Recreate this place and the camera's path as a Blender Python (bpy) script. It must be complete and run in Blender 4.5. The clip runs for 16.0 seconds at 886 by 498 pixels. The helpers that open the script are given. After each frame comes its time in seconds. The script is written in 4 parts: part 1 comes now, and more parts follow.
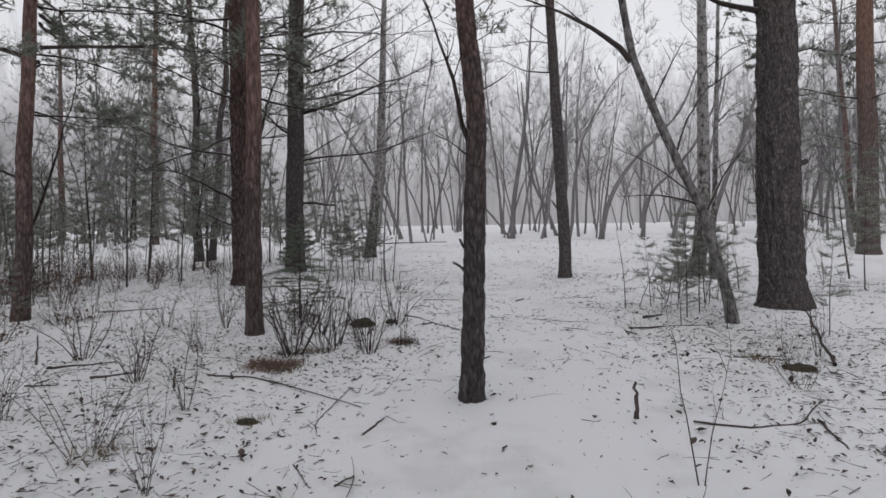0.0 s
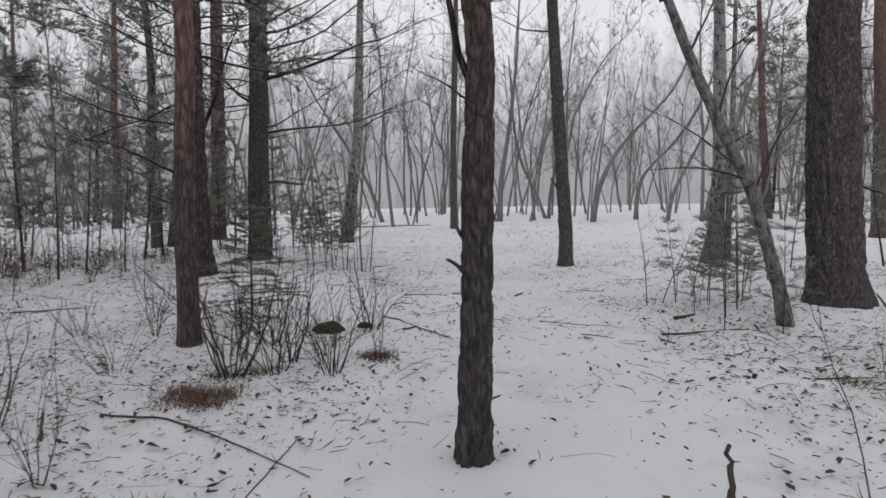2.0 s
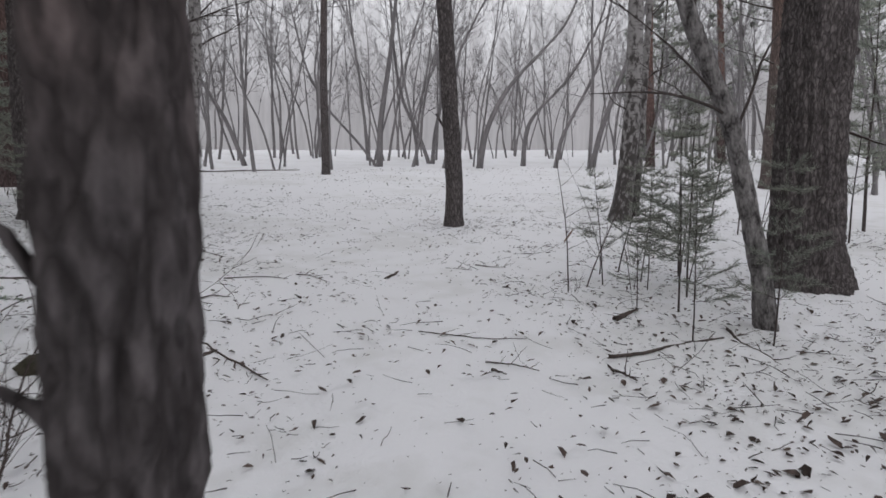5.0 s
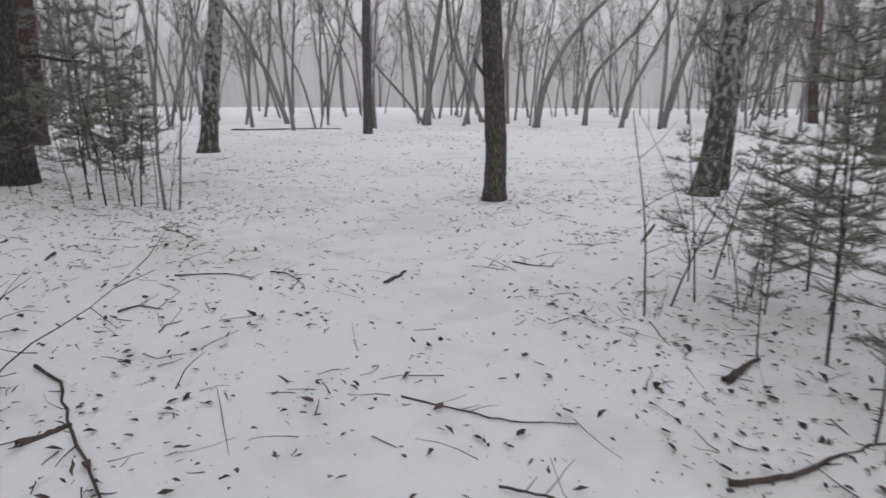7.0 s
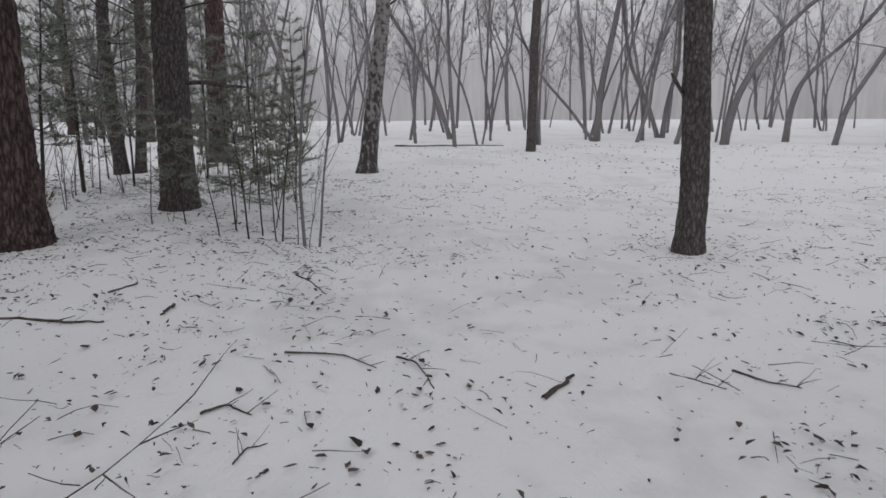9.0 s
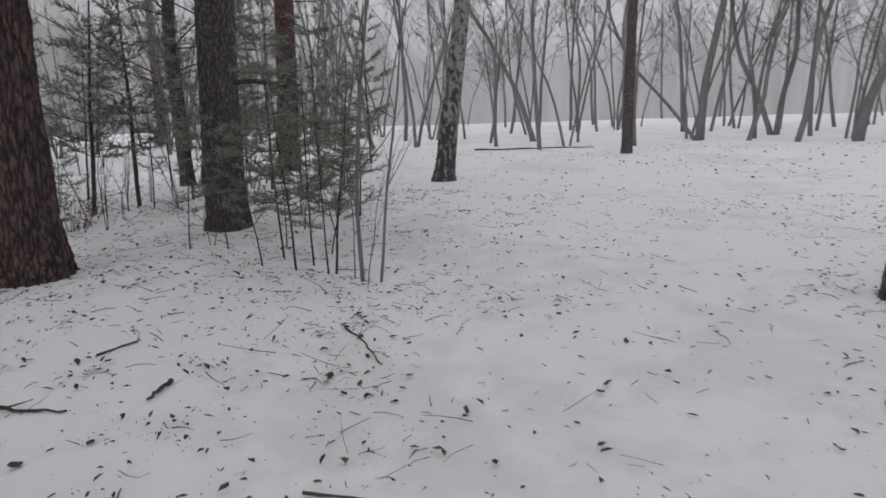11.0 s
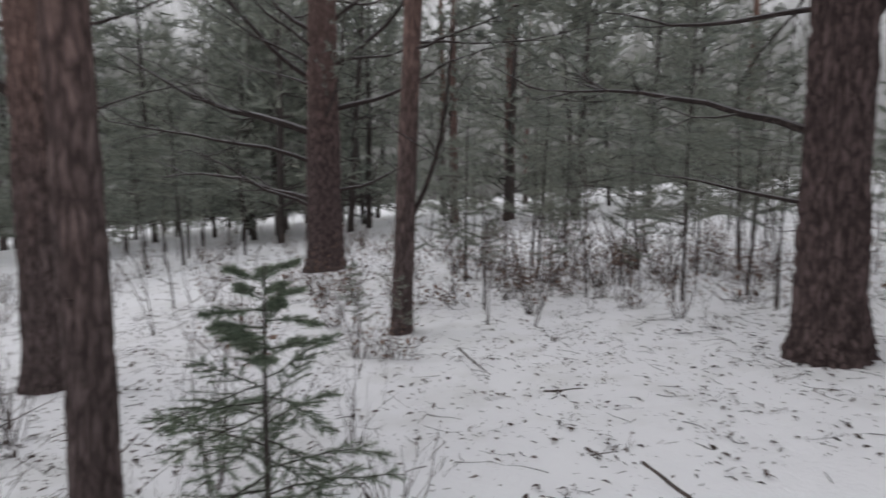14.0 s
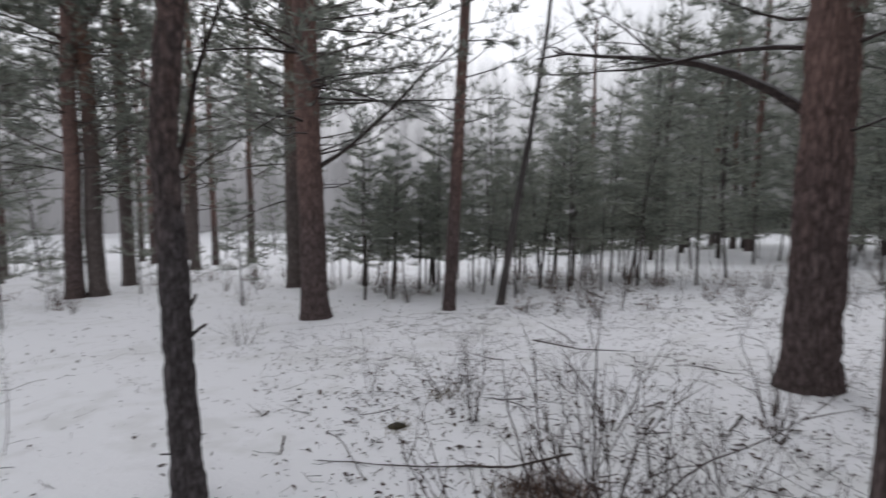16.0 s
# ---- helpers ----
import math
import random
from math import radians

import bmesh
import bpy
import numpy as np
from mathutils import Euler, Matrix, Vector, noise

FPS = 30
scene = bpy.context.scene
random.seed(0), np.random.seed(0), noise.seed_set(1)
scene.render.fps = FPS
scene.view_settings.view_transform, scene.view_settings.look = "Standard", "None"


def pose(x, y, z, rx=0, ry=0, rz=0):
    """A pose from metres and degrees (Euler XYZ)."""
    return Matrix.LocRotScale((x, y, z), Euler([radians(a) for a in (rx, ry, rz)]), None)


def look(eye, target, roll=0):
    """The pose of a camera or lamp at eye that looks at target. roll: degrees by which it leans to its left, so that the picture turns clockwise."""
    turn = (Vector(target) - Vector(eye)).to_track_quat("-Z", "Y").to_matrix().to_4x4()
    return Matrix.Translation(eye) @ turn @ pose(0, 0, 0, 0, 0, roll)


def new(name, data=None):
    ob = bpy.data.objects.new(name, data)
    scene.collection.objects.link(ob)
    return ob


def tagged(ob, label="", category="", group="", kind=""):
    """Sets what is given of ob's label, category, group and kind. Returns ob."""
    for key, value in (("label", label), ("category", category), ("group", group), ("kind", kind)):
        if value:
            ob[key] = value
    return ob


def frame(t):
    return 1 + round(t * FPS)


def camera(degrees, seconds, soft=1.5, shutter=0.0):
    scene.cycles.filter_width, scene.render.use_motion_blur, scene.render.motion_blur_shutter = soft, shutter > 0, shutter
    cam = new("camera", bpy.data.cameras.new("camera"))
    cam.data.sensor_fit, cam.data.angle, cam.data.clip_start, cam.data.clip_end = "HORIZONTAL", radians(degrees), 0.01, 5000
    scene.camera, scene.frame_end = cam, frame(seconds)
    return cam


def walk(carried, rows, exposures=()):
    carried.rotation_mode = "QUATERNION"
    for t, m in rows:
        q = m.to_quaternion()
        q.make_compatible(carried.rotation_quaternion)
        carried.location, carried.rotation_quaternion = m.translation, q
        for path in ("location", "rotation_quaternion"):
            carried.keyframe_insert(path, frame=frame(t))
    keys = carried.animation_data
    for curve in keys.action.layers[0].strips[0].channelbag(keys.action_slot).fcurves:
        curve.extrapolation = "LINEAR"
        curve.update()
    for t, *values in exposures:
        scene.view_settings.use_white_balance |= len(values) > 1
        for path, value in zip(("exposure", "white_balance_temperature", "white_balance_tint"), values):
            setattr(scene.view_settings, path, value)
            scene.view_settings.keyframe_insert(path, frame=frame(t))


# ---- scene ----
cam = camera(74.2, 16.0, soft=1.6, shutter=0.3)
METRES, EYE, TILT, LEAN, TURN = 10.6, 1.5, 4.3, 0.0, 0.0  # the ground rises ahead by TILT
ROWS = [
    (0.0, 0.0, 0.0, 0.0, -0.06, -3.8, 0.86),
    (0.5, 0.0046, 0.0334, 0.0003, -0.32, -4.05, 0.79),
    (1.0, -0.0013, 0.0745, -0.0026, -0.49, -4.31, 0.53),
    (1.5, -0.0031, 0.113, -0.0092, -0.85, -4.85, 0.7),
    (2.0, -0.0025, 0.1509, -0.006, -1.72, -5.52, 0.89),
    (2.5, -0.0031, 0.1913, -0.0066, -4.79, -6.76, 1.01),
    (3.0, 0.0009, 0.2298, -0.0133, -6.53, -8.01, 0.91),
    (3.5, 0.0073, 0.2719, -0.014, -7.97, -8.89, 0.69),
    (4.0, 0.0165, 0.3127, -0.0109, -10.95, -9.32, 0.58),
    (6.5, 0.0959, 0.5026, -0.0191, -13.37, -14.28, -0.97),
    (7.0, 0.1054, 0.5412, -0.0197, -7.27, -14.98, -0.32),
    (7.5, 0.108, 0.5758, -0.0175, -0.73, -15.43, -0.03),
    (8.0, 0.1034, 0.609, -0.0091, 2.44, -15.08, 0.58),
    (8.5, 0.1062, 0.637, -0.0066, 5.63, -13.78, 0.95),
    (9.0, 0.1049, 0.6621, -0.0068, 8.27, -13.96, 0.48),
    (11.5, 0.0572, 0.839, -0.0152, 21.35, -13.03, 2.55),
    (12.0, 0.0435, 0.8681, -0.0132, 29.82, -12.71, 2.82),
    (12.5, 0.0246, 0.8741, -0.0072, 39.42, -11.78, 3.86),
    (13.0, 0.0138, 0.8808, -0.0036, 53.12, -9.47, 5.03),
    (13.5, 0.0110, 0.8816, -0.0002, 70.83, -7.49, 4.86),
    (14.0, 0.0196, 0.8763, 0.0038, 88.07, -5.89, 4.28),
    (14.5, 0.0272, 0.8652, 0.0063, 104.86, -4.54, 3.96),
    (15.0, 0.0366, 0.8545, 0.0078, 119.67, -3.37, 3.91),
    (15.5, 0.0485, 0.8487, 0.0093, 134.60, -2.25, 3.05),
    (16.0, 0.0540, 0.8437, 0.0110, 150.85, -1.81, 1.63),
]
EXPO = -0.02
walk(cam, [(t, pose(0, -0.118, EYE, TILT, LEAN, TURN) @ pose(METRES * x, METRES * y, METRES * z, 90 + pitch, roll, yaw)) for t, x, y, z, yaw, pitch, roll in ROWS],
     exposures=[(t, EXPO + e, kelvin, 12.5) for t, e, kelvin in ((0.0, -0.13, 6290), (4.0, -0.08, 6270), (7.0, 0.02, 6300), (9.0, -0.16, 6300), (12.0, -0.16, 6340), (13.0, -0.04, 6360), (14.0, 0.2, 6300), (15.0, 0.0, 6180), (16.0, 0.0, 6180))])

# ---- world and sun: an overcast winter sky ----
world = bpy.data.worlds.new("overcast_sky")
scene.world = world
world.use_nodes = True
wn, wl = world.node_tree.nodes, world.node_tree.links
sky = wn.new("ShaderNodeTexSky")
sky.sky_type = "NISHITA"
sky.sun_disc = False
sky.sun_elevation = radians(32)
sky.sun_rotation = radians(200)
sky.air_density, sky.dust_density, sky.ozone_density = 1.0, 2.0, 1.0
grey = wn.new("ShaderNodeHueSaturation")
grey.inputs["Saturation"].default_value = 0.10
wl.new(sky.outputs[0], grey.inputs["Color"])
cloud, cco = wn.new("ShaderNodeTexNoise"), wn.new("ShaderNodeTexCoord")
cloud.inputs["Scale"].default_value, cloud.inputs["Detail"].default_value = 1.6, 4
wl.new(cco.outputs["Generated"], cloud.inputs["Vector"])
veil = wn.new("ShaderNodeMapRange")
veil.inputs[1].default_value, veil.inputs[2].default_value = 0.3, 0.7
veil.inputs[3].default_value, veil.inputs[4].default_value = 6.6, 8.6
wl.new(cloud.outputs[0], veil.inputs[0])
over = wn.new("ShaderNodeMix")
over.data_type = "RGBA"
over.inputs[0].default_value = 0.78
wl.new(grey.outputs[0], over.inputs[6])
wl.new(veil.outputs[0], over.inputs[7])
wl.new(over.outputs[2], wn["Background"].inputs["Color"])
wn["Background"].inputs["Strength"].default_value = 0.12
sun = new("sun", bpy.data.lights.new("sun", "SUN"))
sun.data.energy, sun.data.angle, sun.data.color = 0.5, radians(40), (1.0, 0.97, 0.93)
sun.matrix_world = look((0, 0, 30), (0.342 * 16.0, 0.94 * 16.0, 30 - 10.6))


# ---- materials ----
def material(name, base, rough=0.9, scale=8.0, second=None, bump=0.3, bump_scale=None, stretch=(1, 1, 1), spec=0.2, island=False):
    """A surface of two colours mottled by noise at two scales, with fine relief."""
    m = bpy.data.materials.new(name)
    m.use_nodes = True
    n, l = m.node_tree.nodes, m.node_tree.links
    b = n["Principled BSDF"]
    b.inputs["Roughness"].default_value = rough
    b.inputs["Specular IOR Level"].default_value = spec
    co = n.new("ShaderNodeTexCoord")
    mp = n.new("ShaderNodeMapping")
    mp.inputs["Scale"].default_value = stretch
    l.new(co.outputs["Object"], mp.inputs["Vector"])
    big, fine = n.new("ShaderNodeTexNoise"), n.new("ShaderNodeTexNoise")
    for t, s in ((big, scale), (fine, bump_scale or scale * 6)):
        t.inputs["Scale"].default_value = s
        t.inputs["Detail"].default_value = 5
        l.new(mp.outputs[0], t.inputs["Vector"])
    mix = n.new("ShaderNodeMix")
    mix.data_type = "RGBA"
    mix.inputs[6].default_value = (*base, 1)
    mix.inputs[7].default_value = (*(second or [c * 0.6 for c in base]), 1)
    add = n.new("ShaderNodeMath")
    add.operation = "MULTIPLY_ADD"
    l.new(fine.outputs[0], add.inputs[0])
    add.inputs[1].default_value = 0.6
    l.new(big.outputs[0], add.inputs[2])
    ramp = n.new("ShaderNodeMapRange")
    ramp.inputs[1].default_value, ramp.inputs[2].default_value = 0.6, 1.0
    l.new(add.outputs[0], ramp.inputs[0])
    l.new(ramp.outputs[0], mix.inputs[0])
    last = mix.outputs[2]
    if island:
        g, hs = n.new("ShaderNodeNewGeometry"), n.new("ShaderNodeHueSaturation")
        v = n.new("ShaderNodeMapRange")
        v.inputs[3].default_value, v.inputs[4].default_value = 0.55, 1.5
        l.new(g.outputs["Random Per Island"], v.inputs[0])
        l.new(v.outputs[0], hs.inputs["Value"])
        l.new(last, hs.inputs["Color"])
        last = hs.outputs[0]
    l.new(last, b.inputs["Base Color"])
    if bump:
        bp = n.new("ShaderNodeBump")
        bp.inputs["Strength"].default_value = bump
        bp.inputs["Distance"].default_value = 0.02
        l.new(fine.outputs[0], bp.inputs["Height"])
        l.new(bp.outputs[0], b.inputs["Normal"])
    return m


def pine_bark(name, low, high, z0, z1, dark, cells=26.0, snow=0.0, tall=0.17):
    """Furrowed pine bark: grey-brown plates below, flaking orange bark higher up."""
    m = bpy.data.materials.new(name)
    m.use_nodes = True
    n, l = m.node_tree.nodes, m.node_tree.links
    b = n["Principled BSDF"]
    b.inputs["Roughness"].default_value = 0.95
    b.inputs["Specular IOR Level"].default_value = 0.1
    co, mp = n.new("ShaderNodeTexCoord"), n.new("ShaderNodeMapping")
    mp.inputs["Scale"].default_value = (1, 1, tall)
    l.new(co.outputs["Object"], mp.inputs["Vector"])
    vor, fine, big = n.new("ShaderNodeTexVoronoi"), n.new("ShaderNodeTexNoise"), n.new("ShaderNodeTexNoise")
    vor.feature = "DISTANCE_TO_EDGE"
    vor.inputs["Scale"].default_value = cells
    warp, wadd = n.new("ShaderNodeTexNoise"), n.new("ShaderNodeVectorMath")
    warp.inputs["Scale"].default_value, warp.inputs["Detail"].default_value = 14, 3
    wadd.operation = "MULTIPLY_ADD"
    wadd.inputs[1].default_value = (0.09, 0.09, 0.09)
    l.new(mp.outputs[0], warp.inputs["Vector"])
    l.new(warp.outputs["Color"], wadd.inputs[0])
    l.new(mp.outputs[0], wadd.inputs[2])
    fine.inputs["Scale"].default_value = 38
    fine.inputs["Detail"].default_value = 6
    big.inputs["Scale"].default_value = 3.5
    for t in (fine, big):
        l.new(mp.outputs[0], t.inputs["Vector"])
    l.new(wadd.outputs[0], vor.inputs["Vector"])
    sep = n.new("ShaderNodeSeparateXYZ")
    l.new(co.outputs["Object"], sep.inputs[0])
    h = n.new("ShaderNodeMath")
    h.operation = "MULTIPLY_ADD"
    l.new(big.outputs[0], h.inputs[0])
    h.inputs[1].default_value = 3.0
    l.new(sep.outputs[2], h.inputs[2])
    up = n.new("ShaderNodeMapRange")
    up.inputs[1].default_value, up.inputs[2].default_value = z0 + 1.5, z1 + 1.5
    l.new(h.outputs[0], up.inputs[0])
    mix = n.new("ShaderNodeMix")
    mix.data_type = "RGBA"
    mix.inputs[6].default_value, mix.inputs[7].default_value = (*low, 1), (*high, 1)
    l.new(up.outputs[0], mix.inputs[0])
    var = n.new("ShaderNodeHueSaturation")
    vr = n.new("ShaderNodeMapRange")
    vr.inputs[1].default_value, vr.inputs[2].default_value = 0.3, 0.7
    vr.inputs[3].default_value, vr.inputs[4].default_value = 0.45, 1.5
    l.new(fine.outputs[0], vr.inputs[0])
    l.new(vr.outputs[0], var.inputs["Value"])
    l.new(mix.outputs[2], var.inputs["Color"])
    crack = n.new("ShaderNodeMapRange")
    crack.inputs[1].default_value, crack.inputs[2].default_value = -0.06, 0.21
    l.new(vor.outputs["Distance"], crack.inputs[0])
    mix2 = n.new("ShaderNodeMix")
    mix2.data_type = "RGBA"
    mix2.inputs[6].default_value = (*dark, 1)
    smooth, whole = n.new("ShaderNodeMath"), n.new("ShaderNodeMath")
    smooth.operation, whole.operation = "MULTIPLY", "MAXIMUM"
    smooth.inputs[1].default_value = 0.7
    l.new(up.outputs[0], smooth.inputs[0])
    l.new(smooth.outputs[0], whole.inputs[0])
    l.new(crack.outputs[0], whole.inputs[1])
    l.new(whole.outputs[0], mix2.inputs[0])
    l.new(var.outputs[0], mix2.inputs[7])
    last = mix2.outputs[2]
    if snow:
        geo, sx, sm, m3 = n.new("ShaderNodeNewGeometry"), n.new("ShaderNodeSeparateXYZ"), n.new("ShaderNodeMapRange"), n.new("ShaderNodeMix")
        m3.data_type = "RGBA"
        l.new(geo.outputs["Normal"], sx.inputs[0])
        l.new(sx.outputs[2], sm.inputs[0])
        sm.inputs[1].default_value, sm.inputs[2].default_value, sm.inputs[4].default_value = 0.55, 0.9, snow
        l.new(sm.outputs[0], m3.inputs[0])
        l.new(last, m3.inputs[6])
        m3.inputs[7].default_value = (0.75, 0.75, 0.77, 1)
        last = m3.outputs[2]
    l.new(last, b.inputs["Base Color"])
    bp, hh = n.new("ShaderNodeBump"), n.new("ShaderNodeMath")
    hh.operation = "MULTIPLY_ADD"
    l.new(fine.outputs[0], hh.inputs[0])
    hh.inputs[1].default_value = 0.4
    l.new(crack.outputs[0], hh.inputs[2])
    bp.inputs["Strength"].default_value, bp.inputs["Distance"].default_value = 0.8, 0.012
    l.new(hh.outputs[0], bp.inputs["Height"])
    l.new(bp.outputs[0], b.inputs["Normal"])
    return m


def birch_bark(name):
    """White papery bark with dark cross bands and black patches near the foot."""
    m = bpy.data.materials.new(name)
    m.use_nodes = True
    n, l = m.node_tree.nodes, m.node_tree.links
    b = n["Principled BSDF"]
    b.inputs["Roughness"].default_value = 0.75
    co = n.new("ShaderNodeTexCoord")
    a, bm_ = n.new("ShaderNodeMapping"), n.new("ShaderNodeMapping")
    a.inputs["Scale"].default_value = (2.0, 2.0, 9.0)
    bm_.inputs["Scale"].default_value = (5, 5, 2.6)
    t1, t2 = n.new("ShaderNodeTexNoise"), n.new("ShaderNodeTexNoise")
    for mp, t, s in ((a, t1, 2.5), (bm_, t2, 3.0)):
        l.new(co.outputs["Object"], mp.inputs["Vector"])
        l.new(mp.outputs[0], t.inputs["Vector"])
        t.inputs["Scale"].default_value = s
        t.inputs["Detail"].default_value = 6
    sep, foot = n.new("ShaderNodeSeparateXYZ"), n.new("ShaderNodeMapRange")
    l.new(co.outputs["Object"], sep.inputs[0])
    foot.inputs[1].default_value, foot.inputs[2].default_value = 0.2, 3.0
    foot.inputs[3].default_value, foot.inputs[4].default_value = 0.20, 0.04
    l.new(sep.outputs[2], foot.inputs[0])
    s1, s2 = n.new("ShaderNodeMath"), n.new("ShaderNodeMath")
    s1.operation = s2.operation = "ADD"
    mx = n.new("ShaderNodeMath")
    mx.operation = "MAXIMUM"
    l.new(t1.outputs[0], mx.inputs[0])
    l.new(t2.outputs[0], s1.inputs[0])
    l.new(foot.outputs[0], s1.inputs[1])
    l.new(s1.outputs[0], mx.inputs[1])
    r = n.new("ShaderNodeValToRGB")
    r.color_ramp.elements[0].position, r.color_ramp.elements[1].position = 0.54, 0.68
    r.color_ramp.elements[0].color, r.color_ramp.elements[1].color = (0.30, 0.285, 0.28, 1), (0.055, 0.047, 0.045, 1)
    l.new(mx.outputs[0], r.inputs[0])
    l.new(r.outputs[0], b.inputs["Base Color"])
    bp = n.new("ShaderNodeBump")
    bp.inputs["Strength"].default_value, bp.inputs["Distance"].default_value = 0.5, 0.01
    l.new(mx.outputs[0], bp.inputs["Height"])
    l.new(bp.outputs[0], b.inputs["Normal"])
    return m


def snow_surface():
    """Thin old snow: white, with grey-brown patches where the forest floor shows through."""
    m = bpy.data.materials.new("thin_snow")
    m.use_nodes = True
    n, l = m.node_tree.nodes, m.node_tree.links
    b = n["Principled BSDF"]
    b.inputs["Roughness"].default_value = 0.75
    b.inputs["Specular IOR Level"].default_value = 0.25
    co = n.new("ShaderNodeTexCoord")
    big, mid, fine = [n.new("ShaderNodeTexNoise") for _ in range(3)]
    for t, s in ((big, 0.45), (mid, 3.0), (fine, 40.0)):
        t.inputs["Scale"].default_value = s
        t.inputs["Detail"].default_value = 6
        l.new(co.outputs["Object"], t.inputs["Vector"])
    s = n.new("ShaderNodeMath")
    s.operation = "MULTIPLY_ADD"
    l.new(mid.outputs[0], s.inputs[0])
    s.inputs[1].default_value = 0.7
    l.new(big.outputs[0], s.inputs[2])
    r = n.new("ShaderNodeValToRGB")
    e = r.color_ramp.elements
    e[0].position, e[1].position = 0.86, 1.12
    e[0].color, e[1].color = (0.88, 0.88, 0.90, 1), (0.80, 0.80, 0.805, 1)
    l.new(s.outputs[0], r.inputs[0])
    l.new(r.outputs[0], b.inputs["Base Color"])
    bp, h = n.new("ShaderNodeBump"), n.new("ShaderNodeMath")
    h.operation = "MULTIPLY_ADD"
    l.new(fine.outputs[0], h.inputs[0])
    h.inputs[1].default_value = 0.25
    l.new(mid.outputs[0], h.inputs[2])
    bp.inputs["Strength"].default_value, bp.inputs["Distance"].default_value = 0.6, 0.04
    l.new(h.outputs[0], bp.inputs["Height"])
    l.new(bp.outputs[0], b.inputs["Normal"])
    return m


SNOW = snow_surface()
PINE = pine_bark("pine_bark", (0.152, 0.126, 0.118), (0.22, 0.13, 0.102), 3.0, 7.0, (0.066, 0.054, 0.051))
REDPINE = pine_bark("red_pine_bark", (0.136, 0.104, 0.100), (0.212, 0.138, 0.121), 1.1, 3.4, (0.046, 0.034, 0.033), 18.0, 0.0, 0.23)
MAROON = pine_bark("maroon_pine_bark", (0.124, 0.090, 0.087), (0.150, 0.100, 0.090), 1.8, 5.0, (0.026, 0.019, 0.019), 18.0, 0.0, 0.23)
DARKPINE = pine_bark("dark_pine_bark", (0.145, 0.129, 0.127), (0.165, 0.125, 0.112), 3.5, 9.0, (0.048, 0.041, 0.041), 30.0, 0.0, 0.36)
THINBARK = pine_bark("thin_pine_bark", (0.108, 0.096, 0.098), (0.200, 0.120, 0.098), 1.4, 4.6, (0.044, 0.038, 0.038), 15.0, 0.0, 0.42)
LIMB = pine_bark("snowy_limb_bark", (0.075, 0.058, 0.054), (0.075, 0.058, 0.054), 3.0, 9.0, (0.03, 0.025, 0.024), 30.0, 0.4)
BIRCH = birch_bark("birch_bark")
FLECKBARK = material("flecked_grey_bark", (0.045, 0.040, 0.040), 0.95, 16.0, (0.30, 0.285, 0.28), 0.7, 60, (1, 1, 0.55))
GREYBARK = material("grey_bark", (0.115, 0.103, 0.10), 0.95, 5.0, (0.055, 0.048, 0.047), 0.6, 40, (1, 1, 0.25))
# aspen grey, lightened further to put distance haze into the far trees
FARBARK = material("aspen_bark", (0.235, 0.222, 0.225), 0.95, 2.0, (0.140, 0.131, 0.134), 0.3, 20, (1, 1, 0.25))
TWIG = material("twig_bark", (0.082, 0.068, 0.064), 0.9, 12.0, (0.050, 0.042, 0.040), 0.2)
SHRUBTWIG = material("shrub_twig", (0.095, 0.075, 0.068), 0.85, 10.0, (0.055, 0.042, 0.040), 0.2)
NEEDLE = material("pine_needle", (0.284, 0.294, 0.246), 0.6, 1.3, (0.192, 0.214, 0.189), 0, spec=0.3, island=True)
FIRNEEDLE = material("spruce_needle", (0.235, 0.275, 0.205), 0.6, 2.0, (0.150, 0.190, 0.140), 0, spec=0.3, island=True)
LEAF = material("dead_leaf", (0.105, 0.078, 0.066), 0.85, 9.0, (0.06, 0.046, 0.042), 0, island=True)
for green_ in (NEEDLE, FIRNEEDLE):
    n, l = green_.node_tree.nodes, green_.node_tree.links
    tr, mx = n.new("ShaderNodeBsdfTranslucent"), n.new("ShaderNodeMixShader")
    pb = n["Principled BSDF"]
    l.new(pb.inputs["Base Color"].links[0].from_socket, tr.inputs["Color"])
    mx.inputs[0].default_value = 0.48
    l.new(pb.outputs[0], mx.inputs[1])
    l.new(tr.outputs[0], mx.inputs[2])
    l.new(mx.outputs[0], n["Material Output"].inputs["Surface"])
DRYLEAF = material("dry_brown_leaf", (0.23, 0.150, 0.112), 0.85, 4.0, (0.13, 0.088, 0.070), 0, island=True)
STRAW = material("dry_grass", (0.24, 0.19, 0.11), 0.9, 6.0, (0.13, 0.10, 0.06), 0, island=True)
MOSS = material("moss", (0.075, 0.065, 0.05), 1.0, 14.0, (0.05, 0.05, 0.032), 0.6)
WOOD = material("dead_wood", (0.12, 0.095, 0.085), 0.95, 8.0, (0.06, 0.05, 0.045), 0.6, 50, (1, 1, 0.3))


# ---- mesh helpers ----
rng = np.random.default_rng(7)


SLOPE = math.tan(radians(TILT))


def ground_z(x, y):
    """Height of the snow at a place: a gentle even rise ahead, with small humps and a low bank under the pines."""
    z = -0.07 + SLOPE * max(-48.0, min(64.0, y)) + 0.035 * math.sin(0.9 * x + 0.4 * y) * math.sin(0.55 * y - 0.3 * x + 1.0)
    z += 0.16 * math.exp(-((x + 4.6) ** 2 + (y - 15.0) ** 2) / 8.0)
    z += 0.13 * math.exp(-((x - 5.02) ** 2 + (y - 8.5) ** 2) / 1.1)
    z += 0.10 * math.exp(-((x + 11.5) ** 2 + (y - 7.5) ** 2) / 14.0)
    return z


